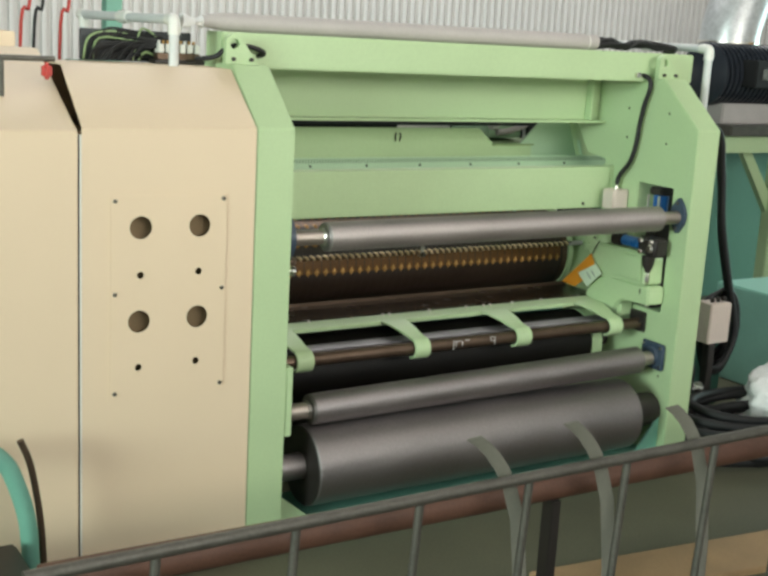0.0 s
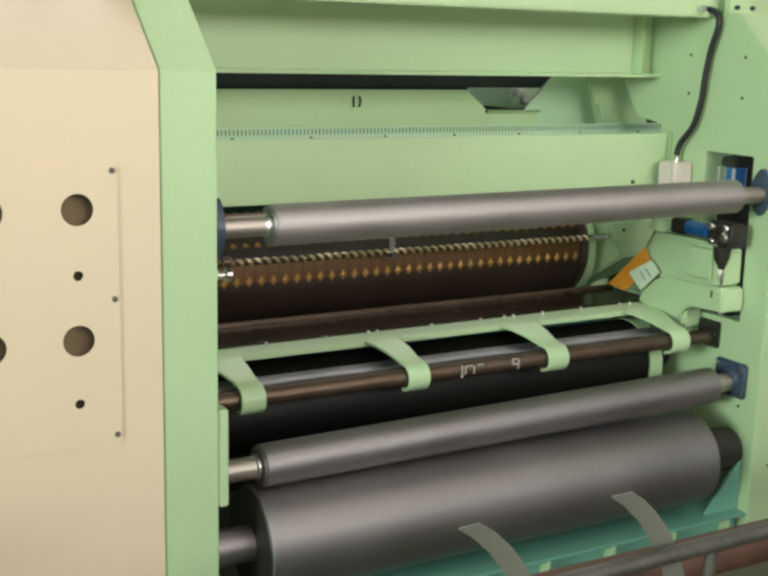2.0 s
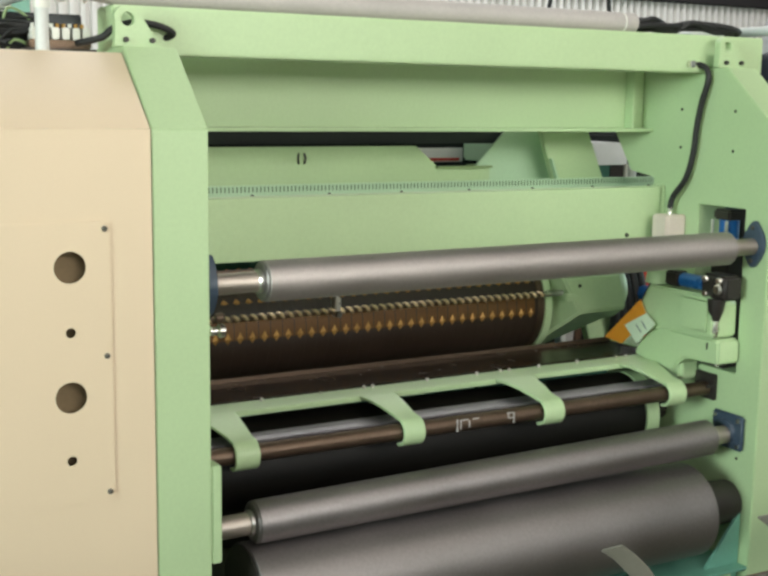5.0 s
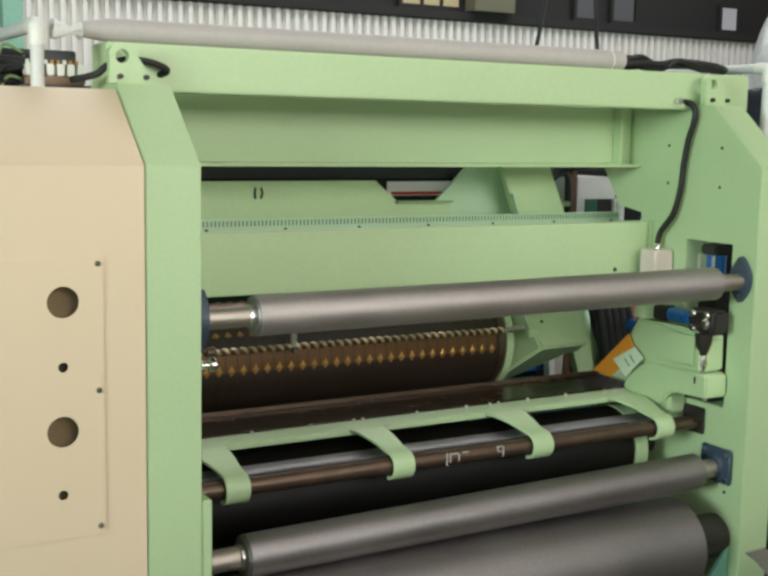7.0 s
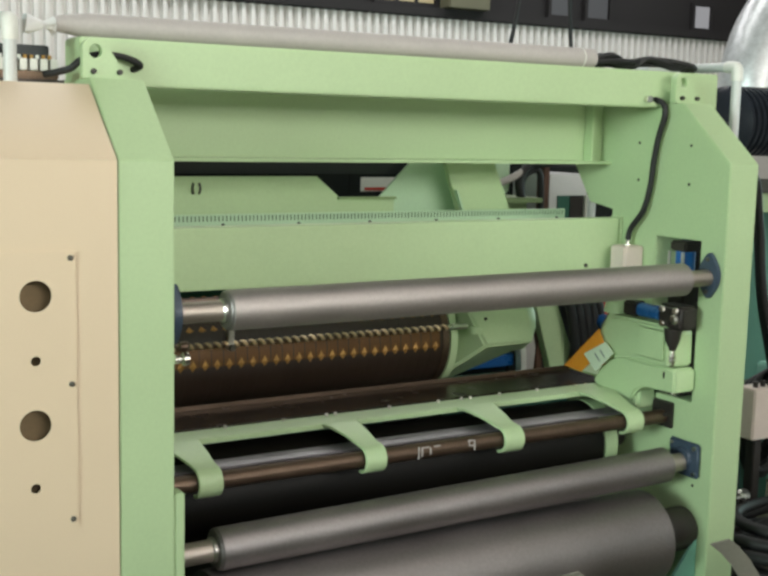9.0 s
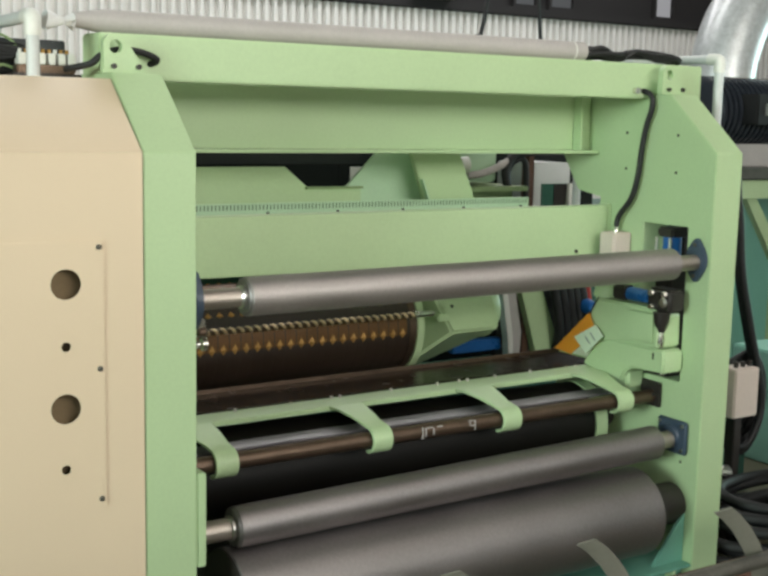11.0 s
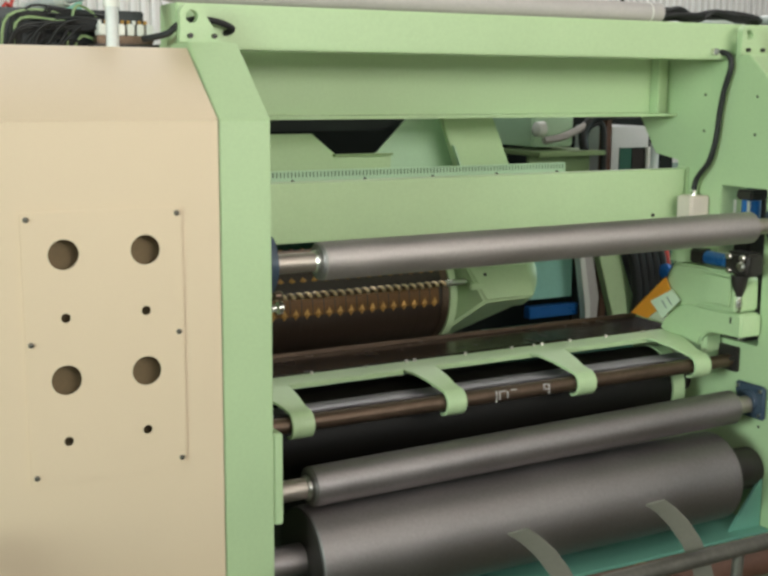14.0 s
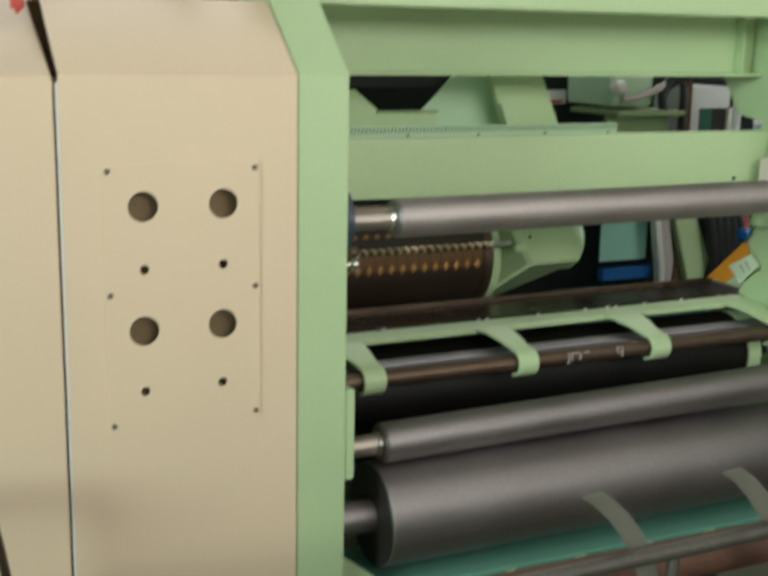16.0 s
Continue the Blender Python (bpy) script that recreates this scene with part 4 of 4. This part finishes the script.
    # Added cables whose black covers the floor where it lies in shadow.
    y = thing("floor_shade_cables", "heap of thick black cables added to darken the shaded floor", "cables")
    random.seed(33)
    for k in range(9):
        cx, cy, r = 2.72 + random.uniform(-0.12, 0.16), 0.12 + random.uniform(-0.10, 0.12), random.uniform(0.20, 0.36)
        ring = [(cx + r * 1.25 * math.cos(a), cy + r * 0.8 * math.sin(a), 0.025 + 0.028 * k + 0.012 * math.sin(2 * a + k)) for a in [2 * math.pi * j / 14 for j in range(15)]]
        part("cable", tube(bm_(), ring, 0.025, 10, 3), BLACK, y)
    q = thing("rear_cabinet", "dark green steel cabinet standing behind the frame", "cabinet")
    part("body", bevelled(box(bm_(), 3.3, 4.6, 2.2, 2.7, 0.05, 1.32), 0.01), TEALDARK, q)
    part("plinth", box(bm_(), 3.35, 4.55, 2.25, 2.65, 0.0, 0.049), DARK, q)
    for x in (3.74, 4.16):
        part("door_seam", box(bm_(), x - 0.004, x + 0.004, 2.196, 2.1995, 0.08, 1.29), DARK, q)
    c = thing("teal_cabinet", "teal painted steel cabinet beside the stand", "cabinet")
    part("body", bevelled(box(bm_(), 3.75, 4.4, 0.75, 1.3, 0.0, 0.62), 0.01), SKYTEAL, c)
    # plastic sack
    bm = bmesh.new()
    bmesh.ops.create_icosphere(bm, subdivisions=5, radius=1)
    for v in bm.verts:
        p = v.co.copy()
        k_ = 1 + 0.22 * noise.noise(p * 2.3) + 0.10 * noise.noise(p * 6.1) + 0.04 * noise.noise(p * 14)
        v.co = Vector((p.x * 0.34 * k_, p.y * 0.28 * k_, max(-0.17, p.z * 0.27 * k_)))
    sck = part("plastic_sack", bm, SACK, None, "", 180)
    sck.location = (3.24, 0.14, 0.172)
    tagged(sck, "crumpled white plastic sack lying on the floor", "sack")
    for i, (x, y, z, lean) in enumerate(((6.26, 7.0, 2.68, 0.9), (7.145, 7.0, 2.66, -0.5))):
        q = part("hanging_rod", tube(bm_(), [(x - 0.1, y, z), (x - 0.1 + lean * 0.17, y, z + 0.55), (x - 0.1 + lean, y, 8.0)], 0.022, 8), BLACK)
        tagged(q, "thin dark rod hanging from the shed roof", "rod", "hanging rods")
    # teal trolley beside the cabinets
    t = thing("trolley", "teal painted trolley with a bent tube handle", "trolley")
    pts = [(TX, -0.2, 0.17), (TX - 0.01, -0.2, 0.4), (TX - 0.05, -0.2, 0.56), (TX - 0.09, -0.2, 0.64), (TX - 0.16, -0.2, 0.68), (TX - 0.4, -0.2, 0.69), (TX - 1.0, -0.2, 0.69)]
    part("handle_frame", tube(bm_(), pts, 0.03, 16, 10), TEAL, t)
    part("bumper", tube(bm_(), [(TX + 0.045, -0.19, 0.2), (TX + 0.035, -0.19, 0.4), (TX + 0.005, -0.19, 0.6), (TX - 0.03, -0.19, 0.70)], 0.012, 10), BRONZE, t)
    part("tray", bevelled(box(bm_(), TX - 1.0, TX - 0.06, -0.5, -0.23, 0.14, 0.36), 0.01), DARK, t)
    for x in (TX - 0.9, TX - 0.12):
        part("wheel", lathe(bm_(), [(-0.37, 0.07), (-0.33, 0.07)], (x, 0, 0.07), "y", 24), DARK, t)
        part("leg", box(bm_(), x - 0.02, x + 0.02, -0.37, -0.33, 0.10, 0.14), TEAL, t)


right_side()


# ---- the sliding carriage (its place at the clip's start) ----
def build_carriage():
    c = thing("sliding_carriage", "pale green sliding carriage with a brown toothed drum and a ruler", "carriage")
    DY, DZ, DR = 1.142, 0.946, 0.208
    d = part("drum", lathe(bm_(), [(0.25, DR - 0.004), (0.255, DR), (2.13, DR), (2.155, DR - 0.003)], (0, DY, DZ), "x", 96), BROWN, c)
    part("rim", lathe(bm_(), [(2.125, DR + 0.004), (2.157, DR + 0.004)], (0, DY, DZ), "x", 96), BRONZE, d)
    # brass teeth in rows round the drum
    bm = bm_()
    n = 38
    for i in range(n):
        x = 0.33 + 1.76 * i / (n - 1)
        for a, tall in ((38, 9.5), (74, 9.5), (110, 9.5), (146, 3.2), (181, 9.5)):
            r0, r1 = DR - 0.001, DR + 0.005
            wide = radians(tall)
            p = []
            for da, dx in ((wide, 0), (wide * 0.25, 0.018), (-wide * 1.6, 0), (wide * 0.25, -0.018)):
                q = radians(a) + da
                p.append(bm.verts.new((x + dx, DY + r0 * math.cos(q), DZ + r0 * math.sin(q))))
            q = radians(a) + wide * 0.2
            top = bm.verts.new((x, DY + r1 * math.cos(q), DZ + r1 * math.sin(q)))
            for k in range(4):
                bm.faces.new((p[k], p[(k + 1) % 4], top))
    # gold-brown bands painting the brass's reflected gloss onto the drum
    for a in (38, 74, 110, 181):
        bb = bm_()
        arc = [radians(a + 4 - 3 * k) for k in range(8)]
        lo = [bb.verts.new((0.32, DY + (DR + 0.0006) * math.cos(q), DZ + (DR + 0.0006) * math.sin(q))) for q in arc]
        hi = [bb.verts.new((2.11, DY + (DR + 0.0006) * math.cos(q), DZ + (DR + 0.0006) * math.sin(q))) for q in arc]
        for k in range(7):
            bb.faces.new((lo[k], hi[k], hi[k + 1], lo[k + 1]))
        part("gloss_band", bb, BRASSGLOSS, d)
    t = part("teeth", bm, BRASS, d, "rows of pointed brass teeth", 10)
    tagged(t, kind="stuff")
    for i in range(n):
        x = 0.354 + 1.76 * i / (n - 1)
        part("groove_ring", lathe(bm_(), [(x - 0.002, DR + 0.0008), (x + 0.002, DR + 0.0008)], (0, DY, DZ), "x", 64), BROWN, d)
    # spiral rod with its clamp
    r = part("spiral_rod", lathe(bm_(), [(0.25, 0.0095), (2.185, 0.0095)], (0, 0.872, 1.022), "x", 16), BRONZE, c)
    pts = [(0.26 + 0.0040 * k, 0.872 + 0.0045 * math.cos(k * 0.72), 1.022 + 0.0045 * math.sin(k * 0.72)) for k in range(465)]
    part("winding", tube(bm_(), pts, 0.0085, 6, 1), BRASSROD, r)
    part("rod_end", lathe(bm_(), [(2.10, 0.013), (2.19, 0.013), (2.20, 0.009)], (0, 0.872, 1.022), "x", 16), BRIGHT, r)
    k = part("clamp", bevelled(box(bm_(), 1.150, 1.172, 0.853, 0.89, 1.002, 1.075), 0.004), BRIGHT, r)
    part("knob", lathe(bm_(), [(0.84, 0.011), (0.854, 0.013)], (1.161, 0, 1.012), "y", 12), WORN, k)
    # gear head at the drum's end
    g = part("gear_head", lathe(bm_(), [(2.158, DR + 0.012), (2.19, DR + 0.014), (2.205, 0.13), (2.50, 0.12)], (0, DY, DZ), "x", 72), GREEN, c)
    bm = bm_()
    front = [(2.20, 1.085), (2.50, 1.085), (2.55, 0.93), (2.30, 0.93)]
    back = [(2.16, 1.13), (2.50, 1.12), (2.55, 0.86), (2.14, 0.69)]
    a = [bm.verts.new((x, 0.872, z)) for x, z in front]
    b = [bm.verts.new((x, 1.15, z)) for x, z in back]
    bm.faces.new(a), bm.faces.new(b[::-1])
    for i in range(4):
        j = (i + 1) % 4
        bm.faces.new((a[i], b[i], b[j], a[j]))
    part("gear_box", bevelled(bm, 0.010, 3, 20), GREEN, g)
    part("end_cover", lathe(bm_(), [(2.50, 0.13), (2.552, 0.13), (2.58, 0.11)], (0, 1.02, 1.0), "x", 40), GREEN, g)
    part("screw", lathe(bm_(), [(0.866, 0.006), (0.873, 0.007)], (2.29, 0, 1.045), "y", 10), DARK, g)
    part("pad", bevelled(box(bm_(), 2.215, 2.275, 0.86, 0.90, 0.985, 1.012), 0.006), GREEN, g)
    # housing above with its ledge and ruler
    bm = slab(bm_(), [(-0.4, 1.36), (1.95, 1.36), (1.95, 1.538), (1.70, 1.538), (1.60, 1.619), (-0.4, 1.619)], 0.012, Matrix.Translation((0, 1.072, 0)) @ pose(0, 0, 0, 90, 0, 0))
    part("back_panel", bevelled(bm, 0.002), GREEN, c)
    part("lip", box(bm_(), 1.69, 1.95, 1.04, 1.0595, 1.530, 1.539), OLIVE, c)
    bm = slab(bm_(), [(1.78, 1.40), (2.36, 1.40), (2.30, 1.78), (2.14, 1.78), (1.89, 1.535), (1.78, 1.535)], 0.012, Matrix.Translation((0, 1.092, 0)) @ pose(0, 0, 0, 90, 0, 0))
    part("web_plate", bevelled(bm, 0.002), SKYGREEN, c)
    bm = slab(bm_(), [(2.09, 1.775), (2.325, 1.775), (2.47, 1.45), (2.21, 1.45)], 0.03, Matrix.Translation((0, 0.985, 0)) @ pose(0, 0, 0, 90, 0, 0))
    p = part("slanted_plate", bevelled(bm, 0.003), GREEN, c)
    bm = slab(bm_(), [(2.168, 1.57), (2.176, 1.57), (2.215, 1.47), (2.207, 1.47)], 0.02, Matrix.Translation((0, 0.954, 0)) @ pose(0, 0, 0, 90, 0, 0))
    part("edge_strip", bm, SKYGREEN, p)
    part("ledge", bevelled(box(bm_(), -0.4, 2.70, 0.915, 1.055, 1.34, 1.468), 0.003), GREEN, c)
    u = part("ruler", bevelled(box(bm_(), -0.4, 2.703, 0.900, 0.9145, 1.43, 1.490), 0.001), SKYGREEN, c)
    bm = bm_()
    for i in range(206):
        x = -0.39 + 0.015 * i
        box(bm, x, x + 0.0045, 0.8985, 0.8995, 1.466, 1.486)
    tagged(part("tick_scale", bm, INK, u), kind="stuff")
    for i in range(10):
        part("screw", lathe(bm_(), [(0.893, 0.005), (0.8998, 0.006)], (-0.07 + 0.303 * i, 0, 1.453), "y", 10), DARK, u)
    for dx in (0.0, 0.022):
        part("handle_slot", tube(bm_(), [(1.09 + dx, 1.054, 1.555), (1.086 + dx + (0.008 if dx else 0), 1.05, 1.575), (1.09 + dx, 1.054, 1.595)], 0.004, 6), DARK, c)
    # Dark bar standing in for the deep shade in the gap above.
    part("gap_shade", bevelled(box(bm_(), -0.4, 2.08, 1.13, 1.25, 1.625, 1.74), 0.01), DARKFILL, c)
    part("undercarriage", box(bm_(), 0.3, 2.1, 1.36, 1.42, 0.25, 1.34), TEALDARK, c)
    part("slide", box(bm_(), 0.3, 2.1, 1.30, 1.48, 0.06, 0.249), DARK, c)
    return c


car = build_carriage()
rl = part("slide_rail", bevelled(box(bm_(), -1.4, 2.6, 1.28, 1.49, 0.0, 0.058), 0.004), WORN)
tagged(rl, "steel slide rail under the carriage", "rail")


def motions():
    walk(car, [(0.0, pose(0, 0, 0)), (16.0, pose(-0.0701 * 16, 0, 0))])


motions()
